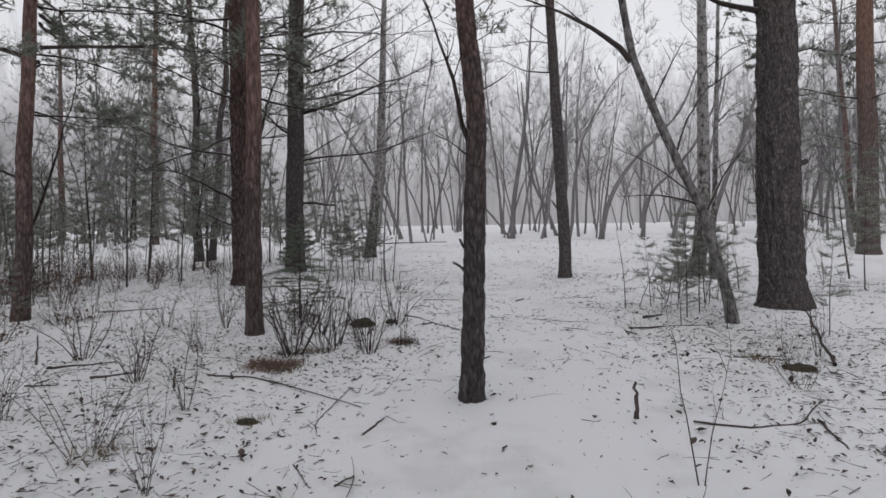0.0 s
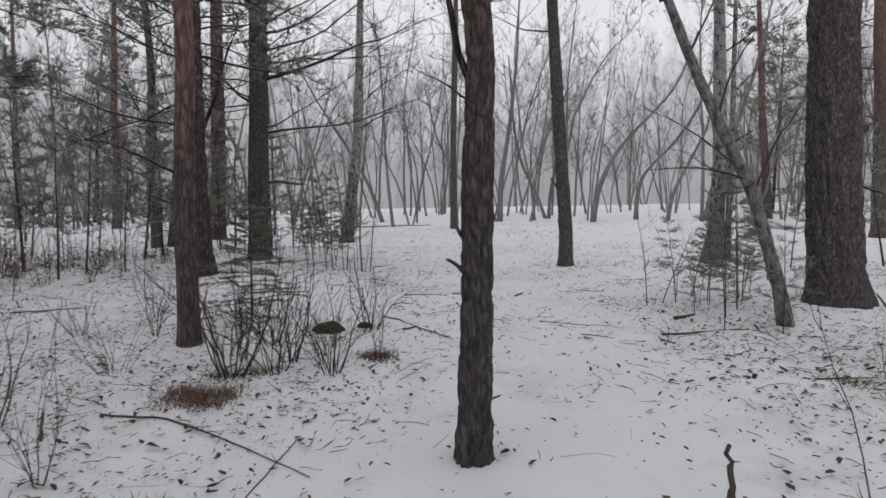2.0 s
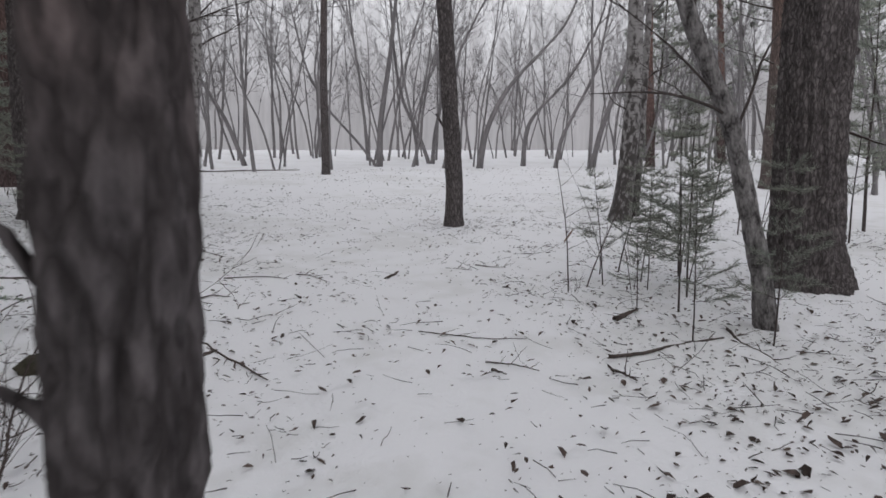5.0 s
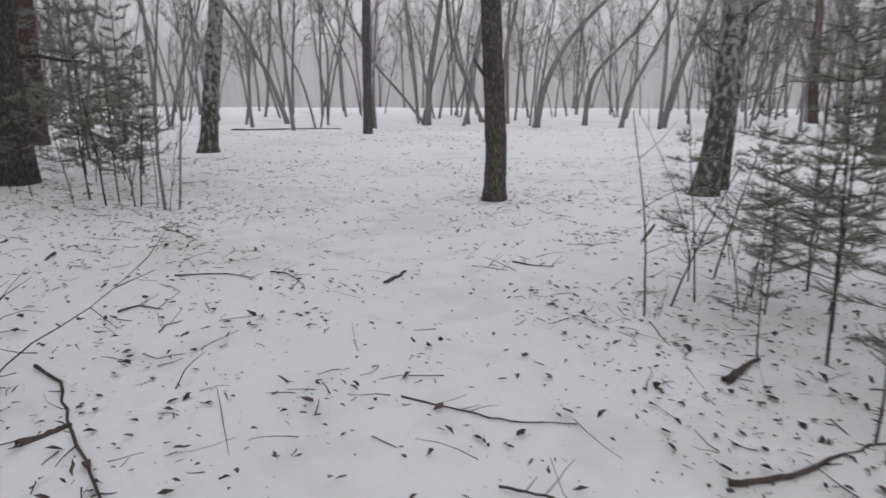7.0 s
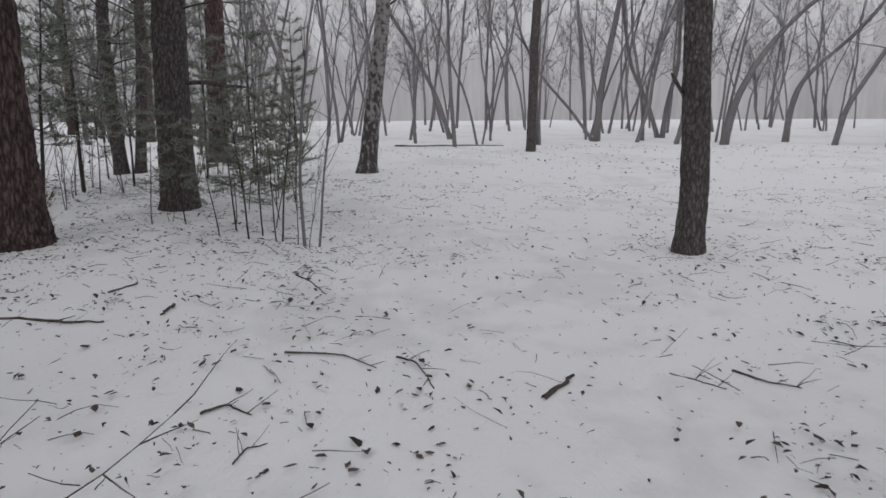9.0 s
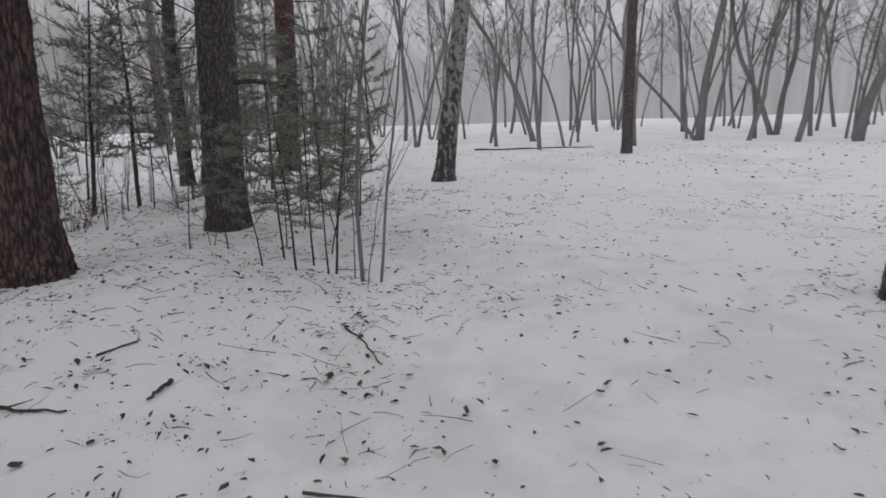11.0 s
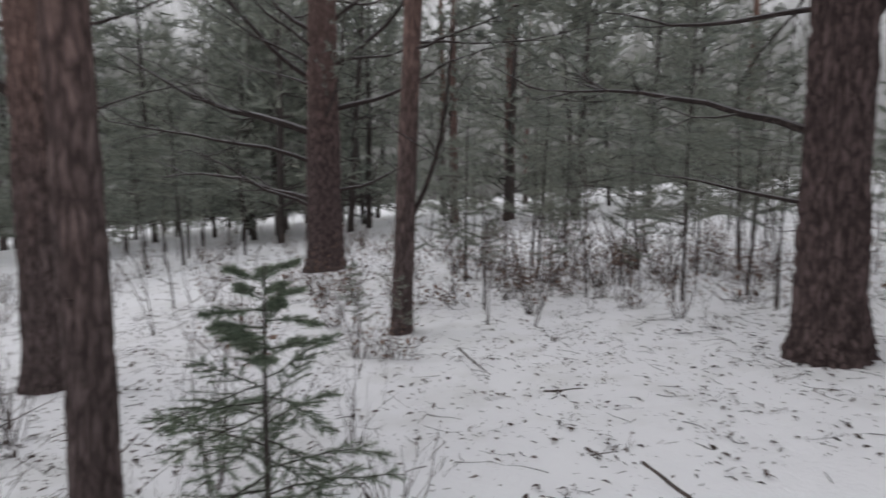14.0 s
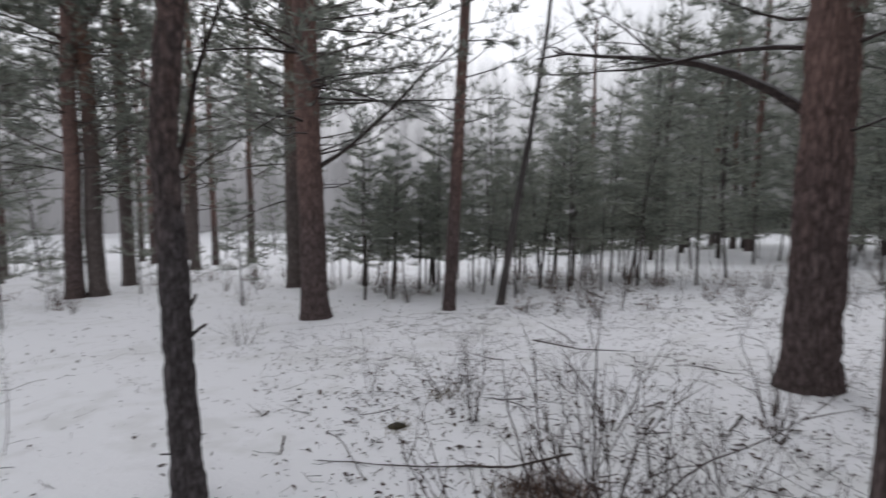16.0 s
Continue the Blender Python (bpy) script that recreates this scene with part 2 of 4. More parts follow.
def mesh_np(name, verts, faces, mat, smooth=True):
    """A mesh out of arrays: verts (n, 3), faces (m, 3 or 4)."""
    me = bpy.data.meshes.new(name)
    verts, faces = np.asarray(verts, np.float32), np.asarray(faces, np.int32)
    m, k = faces.shape
    me.vertices.add(len(verts))
    me.vertices.foreach_set("co", verts.ravel())
    me.loops.add(m * k)
    me.loops.foreach_set("vertex_index", faces.ravel())
    me.polygons.add(m)
    me.polygons.foreach_set("loop_start", np.arange(0, m * k, k, dtype=np.int32))
    if smooth:
        me.polygons.foreach_set("use_smooth", np.ones(m, bool))
    me.materials.append(mat)
    me.update(calc_edges=True)
    return me


def tubes(lines, sides):
    """Tapered tubes along polylines: lines of (points (n, 3), radii (n)). Quads; the tip is pinched."""
    V, F, at = [], [], 0
    ang = np.linspace(0, 2 * np.pi, sides, endpoint=False)
    ca, sa = np.cos(ang), np.sin(ang)
    for p, r in lines:
        p, r = np.asarray(p, float), np.asarray(r, float)
        d = np.gradient(p, axis=0)
        d /= np.linalg.norm(d, axis=1)[:, None] + 1e-9
        ref = np.array((1.0, 0, 0)) if abs(d[0, 2]) > 0.7 else np.array((0, 0, 1.0))
        u = np.cross(d, ref)
        u /= np.linalg.norm(u, axis=1)[:, None] + 1e-9
        w = np.cross(d, u)
        ring = p[:, None, :] + r[:, None, None] * (u[:, None, :] * ca[None, :, None] + w[:, None, :] * sa[None, :, None])
        n = len(p)
        V.append(ring.reshape(-1, 3))
        i = np.arange(n - 1)[:, None] * sides
        j = np.arange(sides)[None, :]
        k = (j + 1) % sides
        F.append(np.stack([i + j, i + k, i + sides + k, i + sides + j], -1).reshape(-1, 4) + at)
        at += n * sides
    return np.concatenate(V), np.concatenate(F)


def needles(points, dirs, count, length, width, spread, gen):
    """Tufts of thin blade triangles at points, fanned about dirs."""
    P = np.repeat(np.asarray(points, float), count, 0)
    D = np.repeat(np.asarray(dirs, float), count, 0)
    n = len(P)
    D = D + gen.normal(0, spread, (n, 3))
    D /= np.linalg.norm(D, axis=1)[:, None] + 1e-9
    side = np.cross(D, gen.normal(0, 1, (n, 3)))
    side /= np.linalg.norm(side, axis=1)[:, None] + 1e-9
    ln = length * gen.uniform(0.6, 1.25, n)[:, None]
    V = np.stack([P - side * width, P + side * width, P + D * ln], 1).reshape(-1, 3)
    return V, np.arange(3 * n).reshape(-1, 3)


def part(name, mesh, parent, label="", m=None):
    """One mesh as a part under a thing or a part."""
    ob = new(name, mesh)
    ob.parent = parent
    if m is not None:
        ob.matrix_basis = m
    return tagged(ob, label, kind="stuff" if name in ("needles", "branchwork", "crown") else "")


def thing(name, place, label, category, group="", kind=""):
    """An empty at the base of a thing."""
    ob = new(name)
    ob.matrix_basis = place
    return tagged(ob, label, category, group, kind)


def bend(start, way, length, n, gen, wander=0.08, lift=0.0, grip=None):
    """A wandering polyline from start towards way; lift bends it up or down."""
    p, d = np.array(start, float), np.array(way, float)
    d /= np.linalg.norm(d)
    out = [p.copy()]
    for _ in range(n):
        d = d + gen.normal(0, wander, 3) + np.array((0, 0, lift))
        d /= np.linalg.norm(d)
        p = p + d * (length / n)
        out.append(p.copy())
    return np.array(out)


def trunk_mesh(name, mat, line, r0, r1, sides=40, rings=150, rough=0.06, flare=0.25, plates=1.0, seed=0):
    """A trunk along a polyline of heights and offsets (z, dx, dy), tapered and flared, with furrowed bark in its surface."""
    L = np.asarray(line, float)
    top = L[-1, 0]
    zs = -0.12 + (top + 0.12) * np.linspace(0, 1, rings) ** 1.35
    cx, cy = np.interp(zs, L[:, 0], L[:, 1]), np.interp(zs, L[:, 0], L[:, 2])
    ker = np.ones(5) / 5
    for c in (cx, cy):
        c[2:-2] = np.convolve(c, ker, "valid")
    V = np.empty((rings, sides, 3))
    for i, z in enumerate(zs):
        f = max(z, 0) / top
        r = r0 + (r1 - r0) * f
        r *= 1 + flare * math.exp(-max(z, 0) / 0.22)
        for j in range(sides):
            a = 2 * math.pi * j / sides
            c, s = math.cos(a), math.sin(a)
            q = 1.0
            if z < 7:
                d = noise.voronoi(Vector((c * r * 17 * plates + seed, s * r * 17 * plates, z * 2.6 * plates + 0.6 * noise.noise(Vector((c * 3, s * 3, z * 2))))))[0]
                e = min((d[1] - d[0]) / 0.30, 1.0)
                q = 1 - rough * 1.3 * (1 - e) + rough * 0.9 * noise.noise(Vector((c * 2.2 + seed, s * 2.2, z * 1.6)))
                q += rough * 0.5 * noise.noise(Vector((c * r * 60 + seed, s * r * 60, z * 25)))
                if z < 0.5:
                    q += flare * 0.5 * (0.5 - z) * noise.noise(Vector((c * 1.7, s * 1.7 + seed, 3.0)))
            V[i, j] = (cx[i] + c * r * q, cy[i] + s * r * q, z)
    i = np.arange(rings - 1)[:, None] * sides
    j = np.arange(sides)[None, :]
    k = (j + 1) % sides
    F = np.stack([i + j, i + k, i + sides + k, i + sides + j], -1).reshape(-1, 4)
    return mesh_np(name, V.reshape(-1, 3), F, mat, True)


def limb_lines(start, way, length, r, gen, lift=0.02, twigs=7, wander=0.10, sub=3, n=9, nt=5, fine=0.0018):
    """A limb with side twigs and finer twigs: polylines for tubes(), and the twig ends with their directions."""
    main = bend(start, way, length, n, gen, wander, lift)
    taper = np.linspace(1, 0.18 if twigs else 0.72, n + 1)
    if not twigs:
        taper[-1] = 0.05
    lines = [(main, r * taper)]
    ends = [(main[-1], main[-1] - main[-2])]
    for _ in range(twigs):
        i = int(gen.integers(max(1, n // 4), n + 1))
        d = main[i] - main[i - 1]
        d /= np.linalg.norm(d)
        w = d + gen.normal(0, 0.65, 3) * np.array((1, 1, 0.55)) + np.array((0, 0, 0.12))
        ln = length * gen.uniform(0.18, 0.42) * (1.15 - 0.5 * i / n)
        tw = bend(main[i], w, ln, nt, gen, 0.14, lift * 1.5)
        lines.append((tw, max(r * 0.30, fine * 1.7) * np.linspace(1, 0.25, nt + 1)))
        ends.append((tw[-1], tw[-1] - tw[-2]))
        for _ in range(sub):
            i2 = int(gen.integers(1, nt + 1))
            d2 = tw[i2] - tw[i2 - 1]
            w2 = d2 / np.linalg.norm(d2) + gen.normal(0, 0.6, 3)
            q2 = max(1, nt - 2)
            t2 = bend(tw[i2], w2, ln * gen.uniform(0.25, 0.6), q2, gen, 0.15, lift)
            lines.append((t2, max(r * 0.13, fine) * np.linspace(1, 0.35, q2 + 1)))
            ends.append((t2[-1], t2[-1] - t2[-2]))
    return lines, ends


def limb_mesh(name, mat, start, way, length, r, seed, **kw):
    """A limb as one mesh; and, for a green limb, the needles on its twigs."""
    gen = np.random.default_rng(seed)
    lines, ends = limb_lines(start, way, length, r, gen, **kw)
    v, f = tubes(lines, 4)
    pts = np.concatenate([q[1:] for q, _ in lines[1:]]) if len(lines) > 1 else np.zeros((0, 3))
    dirs = np.concatenate([np.diff(q, axis=0) for q, _ in lines[1:]]) if len(lines) > 1 else np.zeros((0, 3))
    green = None
    if len(pts):
        dirs = dirs / (np.linalg.norm(dirs, axis=1)[:, None] + 1e-9)
        nv, nf = needles(pts, dirs + np.array((0, 0, 0.3)), 8, 0.14, 0.008, 0.6, gen)
        green = (nv, nf)
    return mesh_np(name, v, f, mat), green


def pine_crown(name, seed, height, radius, limbs, tufts, mat, low=0.0):
    """Branch and needle meshes of a pine's crown from z = 0 to height."""
    gen = np.random.default_rng(seed)
    lines, pts, dirs = [], [], []
    for i in range(limbs):
        u = (i + gen.uniform(0, 1)) / limbs
        z = height * (low + (1 - low) * u)
        a = gen.uniform(0, 2 * math.pi)
        ln = radius * (1.05 - 0.75 * u) * gen.uniform(0.7, 1.2)
        ls, ends = limb_lines((0, 0, z), (math.cos(a), math.sin(a), 0.25 + 0.4 * u), ln, 0.035 * (1.1 - 0.7 * u), gen, 0.03, 5, 0.08, 2, 5, 3)
        lines += ls
        for line, _ in ls[1:]:
            for k in range(1, len(line)):
                pts.append(line[k])
                dirs.append(line[k] - line[k - 1])
    bv, bf = tubes(lines, 3)
    pts, dirs = np.array(pts), np.array(dirs)
    dirs /= np.linalg.norm(dirs, axis=1)[:, None] + 1e-9
    pick = gen.choice(len(pts), min(tufts, len(pts)), replace=False)
    nv, nf = needles(pts[pick], dirs[pick] + np.array((0, 0, 0.35)), 7, 0.24, 0.026, 0.7, gen)
    return mesh_np(name + "_limbs", bv, bf, mat), mesh_np(name + "_needles", nv, nf, NEEDLE, False)


def young_pine(name, seed, height, radius, whorls, bare, needle_mat, count, length, stem_r, wide, step, twigs=3):
    """Meshes of a young conifer: stem, whorls of nearly level branches, and feathery needles along every shoot."""
    gen = np.random.default_rng(seed)
    stem = bend((0, 0, -0.06), (gen.normal(0, 0.03), gen.normal(0, 0.03), 1), height + 0.06, 10, gen, 0.025, 0.05)
    sv, sf = tubes([(stem, stem_r * np.linspace(1, 0.15, 11))], 7)
    lines, shoots = [], [(stem[-3:], 0.0)]
    for i in range(whorls):
        u = bare + (0.97 - bare) * (i + 0.3) / whorls + gen.normal(0, 0.008)
        c = np.array([np.interp(u * height, stem[:, 2], stem[:, k]) for k in range(3)])
        n, a0 = int(gen.integers(3, 6)), gen.uniform(0, 2 * math.pi)
        for q in range(n):
            if gen.uniform() < 0.22:
                continue
            a = a0 + 2 * math.pi * q / n + gen.normal(0, 0.35)
            ln = radius * (1.06 - u) ** 0.5 * gen.uniform(0.4, 1.15)
            b = bend(c, (math.cos(a), math.sin(a), gen.uniform(-0.1, 0.45) + 0.7 * max(0.0, u - 0.55)), ln, 4, gen, 0.10, 0.05)
            r = max(0.008 * (1.1 - u) * height / 3, 0.002)
            lines.append((b[::2] if height > 4 else b, r * np.linspace(1, 0.2, 3 if height > 4 else 5)))
            shoots.append((b, 0.25))
            for k in range(1, 1 + twigs):
                for sgn in (-1, 1):
                    d = b[k] - b[k - 1]
                    w = np.array((-d[1], d[0], 0)) * sgn * gen.uniform(0.7, 1.2) + d
                    t = bend(b[k], w, ln * gen.uniform(0.22, 0.42), 2, gen, 0.1, 0.05)
                    if height < 3:
                        lines.append((t[::2], 0.0026 * np.array((1, 0.5))))
                    shoots.append((t, 0.0))
    pts, dirs = [], []
    for b, bare_end in shoots:
        seg = np.linalg.norm(np.diff(b, axis=0), axis=1)
        at = np.concatenate([[0], np.cumsum(seg)])
        for d in np.arange(at[-1] * bare_end + step * gen.uniform(0.2, 0.8), at[-1] + step * 0.5, step):
            k = min(int(np.searchsorted(at, d)), len(b) - 1) or 1
            pts.append(b[k - 1] + (b[k] - b[k - 1]) * min(1.0, (d - at[k - 1]) / seg[k - 1]))
            dirs.append((b[k] - b[k - 1]) / seg[k - 1])
    bv, bf = tubes(lines, 3)
    nv, nf = needles(np.array(pts), np.array(dirs) + np.array((0, 0, 0.15)), count, length, length * wide, 0.55, gen)
    return (mesh_np(name + "_stem", sv, sf, TWIG), mesh_np(name + "_twigs", bv, bf, TWIG), mesh_np(name + "_needles", nv, nf, needle_mat, False))


def bare_tree(name, seed, height, r, stems, mat, twigs=26, curve=0.05, lean=0.0):
    """Meshes of a leafless broadleaf tree: stems, and a crown of limbs and twigs."""
    gen = np.random.default_rng(seed)
    body, crown = [], []
    a0 = gen.uniform(0, 2 * math.pi)
    for s in range(stems):
        a = a0 + 2 * math.pi * s / stems + gen.normal(0, 0.3)
        tilt = (0.07 if stems > 1 else 0.0) + lean
        st = bend((0.12 * math.cos(a) * (stems > 1), 0.12 * math.sin(a) * (stems > 1), -0.1), (tilt * math.cos(a), tilt * math.sin(a), 1), height * gen.uniform(0.8, 1.05), 12, gen, curve, 0.03)
        rs = r * (1 if stems == 1 else 0.68) * gen.uniform(0.75, 1.15)
        body.append((st, rs * np.linspace(1.15, 0.10, 13)))
        for _ in range(twigs * 3 // 4 // stems):
            i = int(gen.integers(3, 13))
            d = st[i] - st[i - 1]
            d /= np.linalg.norm(d)
            w = d * 0.9 + gen.normal(0, 0.55, 3)
            w[2] = abs(w[2]) + 0.35
            ln = height * gen.uniform(0.12, 0.30) * (1.2 - 0.05 * i)
            ls, _ = limb_lines(st[i], w, ln, rs * 0.30 * (1.1 - i / 14), gen, 0.04, 6, 0.12, 4, 3, 2, 0.0075)
            crown += ls
    bv, bf = tubes(body, 8)
    cv, cf = tubes(crown, 3)
    return mesh_np(name + "_trunk", bv, bf, mat), mesh_np(name + "_crown", cv, cf, mat)


def shrub(name, seed, stems, height, spread, r, mat, twigs=3, split=False):
    """A leafless shrub: many thin stems from one foot."""
    gen = np.random.default_rng(seed)
    lines, out = [], []
    for _ in range(stems):
        if split:
            lines = []
        a, q = gen.uniform(0, 2 * math.pi), gen.uniform(0.1, 1) * spread
        st = bend((0.16 * q * math.cos(a), 0.16 * q * math.sin(a), -0.04), (q * math.cos(a), q * math.sin(a), 1), height * gen.uniform(0.5, 1.15), 8, gen, 0.11, 0.0)
        lines.append((st, r * gen.uniform(0.6, 1.1) * np.linspace(1, 0.25, 9)))
        for _ in range(twigs):
            i = int(gen.integers(2, 9))
            d = st[i] - st[i - 1]
            w = d / np.linalg.norm(d) + gen.normal(0, 0.5, 3)
            t = bend(st[i], w, height * gen.uniform(0.12, 0.3), 4, gen, 0.12, 0.03)
            lines.append((t, r * 0.45 * np.linspace(1, 0.35, 5)))
        if split:
            out.append(mesh_np(name + "_stem", *tubes(lines, 4), mat))
    return out if split else mesh_np(name, *tubes(lines, 4), mat)


# ---- ground: one sheet of snow out to the horizon ----
def build_ground():
    def axis(lo, hi):
        inner = np.arange(lo, hi + 1e-6, 0.11)
        g = 0.11 * 1.2 ** np.arange(1, 44)
        steps = np.cumsum(g)
        return np.concatenate([(lo - steps)[::-1], inner, hi + steps])
    xs, ys = axis(-8.0, 7.0), axis(0.0, 17.0)
    V = np.empty((len(ys), len(xs), 3))
    for j, y in enumerate(ys):
        for i, x in enumerate(xs):
            z = ground_z(x, y)
            if -9 < x < 8 and -1 < y < 18:
                z += 0.010 * noise.noise(Vector((x * 3.2, y * 3.2, 0))) + 0.022 * noise.noise(Vector((x * 0.9, y * 0.9, 5)))
            V[j, i] = (x, y, z)
    w = len(xs)
    i, j = np.arange(len(ys) - 1)[:, None] * w, np.arange(w - 1)[None, :]
    F = np.stack([i + j, i + j + 1, i + w + j + 1, i + w + j], -1).reshape(-1, 4)
    ob = new("ground", mesh_np("ground", V.reshape(-1, 3), F, SNOW))
    return tagged(ob, "thin trodden snow over a forest floor", "ground", kind="structure")


build_ground()


# ---- the pines and birches beside the path ----
# near crowns are widened and thickened so that they shade the snow below
CROWNS = [pine_crown("crown_%s" % k, 20 + i, 7.5, 3.1, 26, 800, PINE) for i, k in enumerate("abc")]
FARCROWNS = [pine_crown("far_crown_%s" % k, 26 + i, 7.5, 2.8, 13, 420, PINE) for i, k in enumerate("abc")]


def spot(x, y, turn=0.0, scale=1.0):
    return pose(x, y, ground_z(x, y), 0, 0, turn) @ Matrix.Diagonal((scale, scale, scale, 1))


def big_tree(kind, x, y, label, mat, line, d, height, limbs=(), crown=0, sides=40, rings=150, rough=0.06, flare=0.25, plates=1.0, top_d=None, seed=0, limb_mat=None, category="tree", green=99.0, crown_drop=5.0, crown_scale=1.0, low_crown=None):
    """A tree with its own trunk; limbs: (z, degrees, length, radius, rise, twigs)."""
    ob = thing(kind, pose(x, y, ground_z(x, y)), label, category)
    r1 = (top_d or d * 0.45) / 2
    part("trunk", trunk_mesh(kind + "_trunk", mat, line, d / 2, r1, sides, rings, rough, flare, plates, seed), ob)
    L = np.asarray(line, float)
    for k, (z, a, ln, r, rise, tw) in enumerate(limbs):
        cx, cy = np.interp(z, L[:, 0], L[:, 1]), np.interp(z, L[:, 0], L[:, 2])
        rr = d / 2 * (1 - 0.55 * z / L[-1, 0]) * 0.7
        c, s = math.cos(radians(a)), math.sin(radians(a))
        me, leafy = limb_mesh("branch", limb_mat or (LIMB if tw else mat), (cx + rr * c, cy + rr * s, z), (c, s, rise), ln, r, seed * 50 + k, twigs=tw, n=8, nt=4, sub=3 if abs(x) < 9 and 0 < y < 16 else 1, lift=0.015 if rise < 0.6 else 0.0)
        br = part("branch", me, ob)
        if z >= green and leafy:
            part("needles", mesh_np("needles", leafy[0], leafy[1], NEEDLE, False), br, "grey-green pine needles")
    if crown is not None:
        bm_, nm = CROWNS[crown % 3]
        top = L[-1]
        m = pose(top[1], top[2], top[0] - crown_drop, 0, 0, 97 * seed) @ Matrix.Diagonal((crown_scale, crown_scale, 1, 1))
        c = part("crown", bm_, ob, "", m)
        part("needles", nm, c, "dark green pine needles")
        if low_crown is not None:
            bm_, nm = CROWNS[(crown + 1) % 3]
            c = part("crown", bm_, ob, "", pose(0, 0, low_crown, 0, 0, 41 * seed) @ Matrix.Diagonal((1.2, 1.2, 0.8, 1)))
            part("needles", nm, c, "dark green pine needles")
    return ob


def straight(h, dx=0.0, dy=0.0, wob=0.03, seed=0):
    g = np.random.default_rng(seed + 300)
    return [(z, dx * z / h + (g.normal(0, wob) if z > 0 else 0), dy * z / h + (g.normal(0, wob) if z > 0 else 0)) for z in np.linspace(0, h, 9)]


def whorl(z0, z1, n, length, r, seed, rise=0.15, tw=7, arc=(0, 360)):
    """Limbs spread over a stretch of a trunk."""
    g = np.random.default_rng(seed + 900)
    return [(g.uniform(z0, z1), g.uniform(*arc), length * g.uniform(0.6, 1.2), r * g.uniform(0.6, 1.1), rise + g.normal(0, 0.12), tw) for _ in range(n)]


# the thin pine that stands in the path, with broken stubs
thin = big_tree("pine_tree", 0.23, 4.80, "thin dark pine with broken stubs standing in the path", THINBARK,
                [(0, 0, 0), (0.5, 0.01, 0), (1.2, 0.03, 0), (1.8, 0.05, 0.01), (2.3, 0.075, 0.02), (2.7, 0.04, 0.02), (3.2, -0.01, 0.03), (6, -0.1, 0.1), (10, 0, 0.1)],
                0.196, 10, [(1.06, 176, 0.15, 0.012, 1.1, 0), (1.10, 165, 0.07, 0.008, 0.3, 0), (1.25, 184, 0.12, 0.013, 1.5, 0), (0.33, 20, 0.10, 0.007, 0.0, 0), (2.15, 172, 1.5, 0.022, 3.2, 4), (2.6, 20, 0.35, 0.008, 0.6, 2),
                            (2.05, 160, 0.5, 0.008, 0.5, 2), (0.75, 10, 0.05, 0.006, 0.1, 0)] + whorl(3.5, 6, 6, 0.9, 0.012, 3), 0, 64, 300, 0.16, 0.2, 1.25, 0.10, 1)
big_tree("pine_tree", -2.49, 7.59, "slender pine with reddish upper bark among shrubs", REDPINE, [(0, 0, 0), (1, -0.01, 0), (2, 0.0, 0), (3, 0.03, 0), (4, 0.02, 0), (7, 0.05, 0), (12, 0.1, 0)],
         0.225, 12, [(1.25, 0, 0.12, 0.006, 0.1, 0), (0.45, 150, 0.2, 0.006, 0.0, 0)] + whorl(3.2, 7, 8, 1.6, 0.018, 5), 1, 48, 200, 0.07, 0.15, 1.3, 0.12, 2, green=3.9)
# the extra low crown at 6 m is unseen, added to shade the snow
big_tree("pine_tree", -4.19, 12.32, "stout old pine with deeply furrowed reddish bark", MAROON, straight(13, -0.2, 0, 0.02, 3), 0.50, 13,
         [(1.75, 235, 2.2, 0.035, 0.35, 9), (2.55, 60, 2.6, 0.05, 1.3, 8), (1.2, 250, 1.3, 0.02, 0.25, 5)] + whorl(2.5, 7.5, 22, 2.8, 0.03, 8, 0.1, 9), 2, 80, 220, 0.13, 0.34, 0.75, 0.26, 3, green=2.6, low_crown=6.0)
big_tree("pine_tree", -3.67, 14.4, "dark straight pine with one broken side stub", DARKPINE, straight(14, 0.25, 0, 0.02, 4), 0.47, 14,
         [(1.68, 5, 0.9, 0.03, 0.03, 0), (3.9, 0, 3.6, 0.045, 0.55, 9), (4.9, 350, 2.6, 0.035, 0.1, 8), (3.4, 180, 2.4, 0.03, 0.5, 8), (5.8, 10, 3.0, 0.03, 0.1, 8), (2.6, 350, 1.2, 0.015, 0.0, 4)] + whorl(3.2, 8, 20, 2.9, 0.026, 9, 0.15, 9) + whorl(2.7, 5.2, 9, 3.4, 0.026, 109, 0.25, 10, (-55, 45)), 0, 64, 170, 0.07, 0.22, 0.9, 0.24, 4)
big_tree("pine_tree", -7.2, 21.9, "tall pine with bare reddish trunk", MAROON, straight(15, 0.3, 0, 0.02, 5), 0.55, 15, whorl(3.2, 9, 18, 2.8, 0.03, 10, 0.2, 8), 1, 32, 80, 0.05, 0.2, 0.8, 0.25, 5)
big_tree("pine_tree", -7.95, 19.0, "forked dark pine with many dead lower limbs", DARKPINE, straight(12, -0.3, 0, 0.05, 6), 0.30, 12, whorl(1.6, 8, 24, 2.9, 0.024, 11, 0.3, 9), 2, 32, 80, 0.05, 0.2, 1.0, 0.12, 6, green=3.8)
big_tree("pine_tree", -7.6, 19.15, "dark pine leaning beside its twin trunk", DARKPINE, straight(12, 0.9, 0.2, 0.05, 7), 0.24, 12, whorl(2.2, 7, 9, 2.2, 0.02, 12, 0.3, 8), None, 28, 80, 0.05, 0.2, 1.0, 0.1, 7)
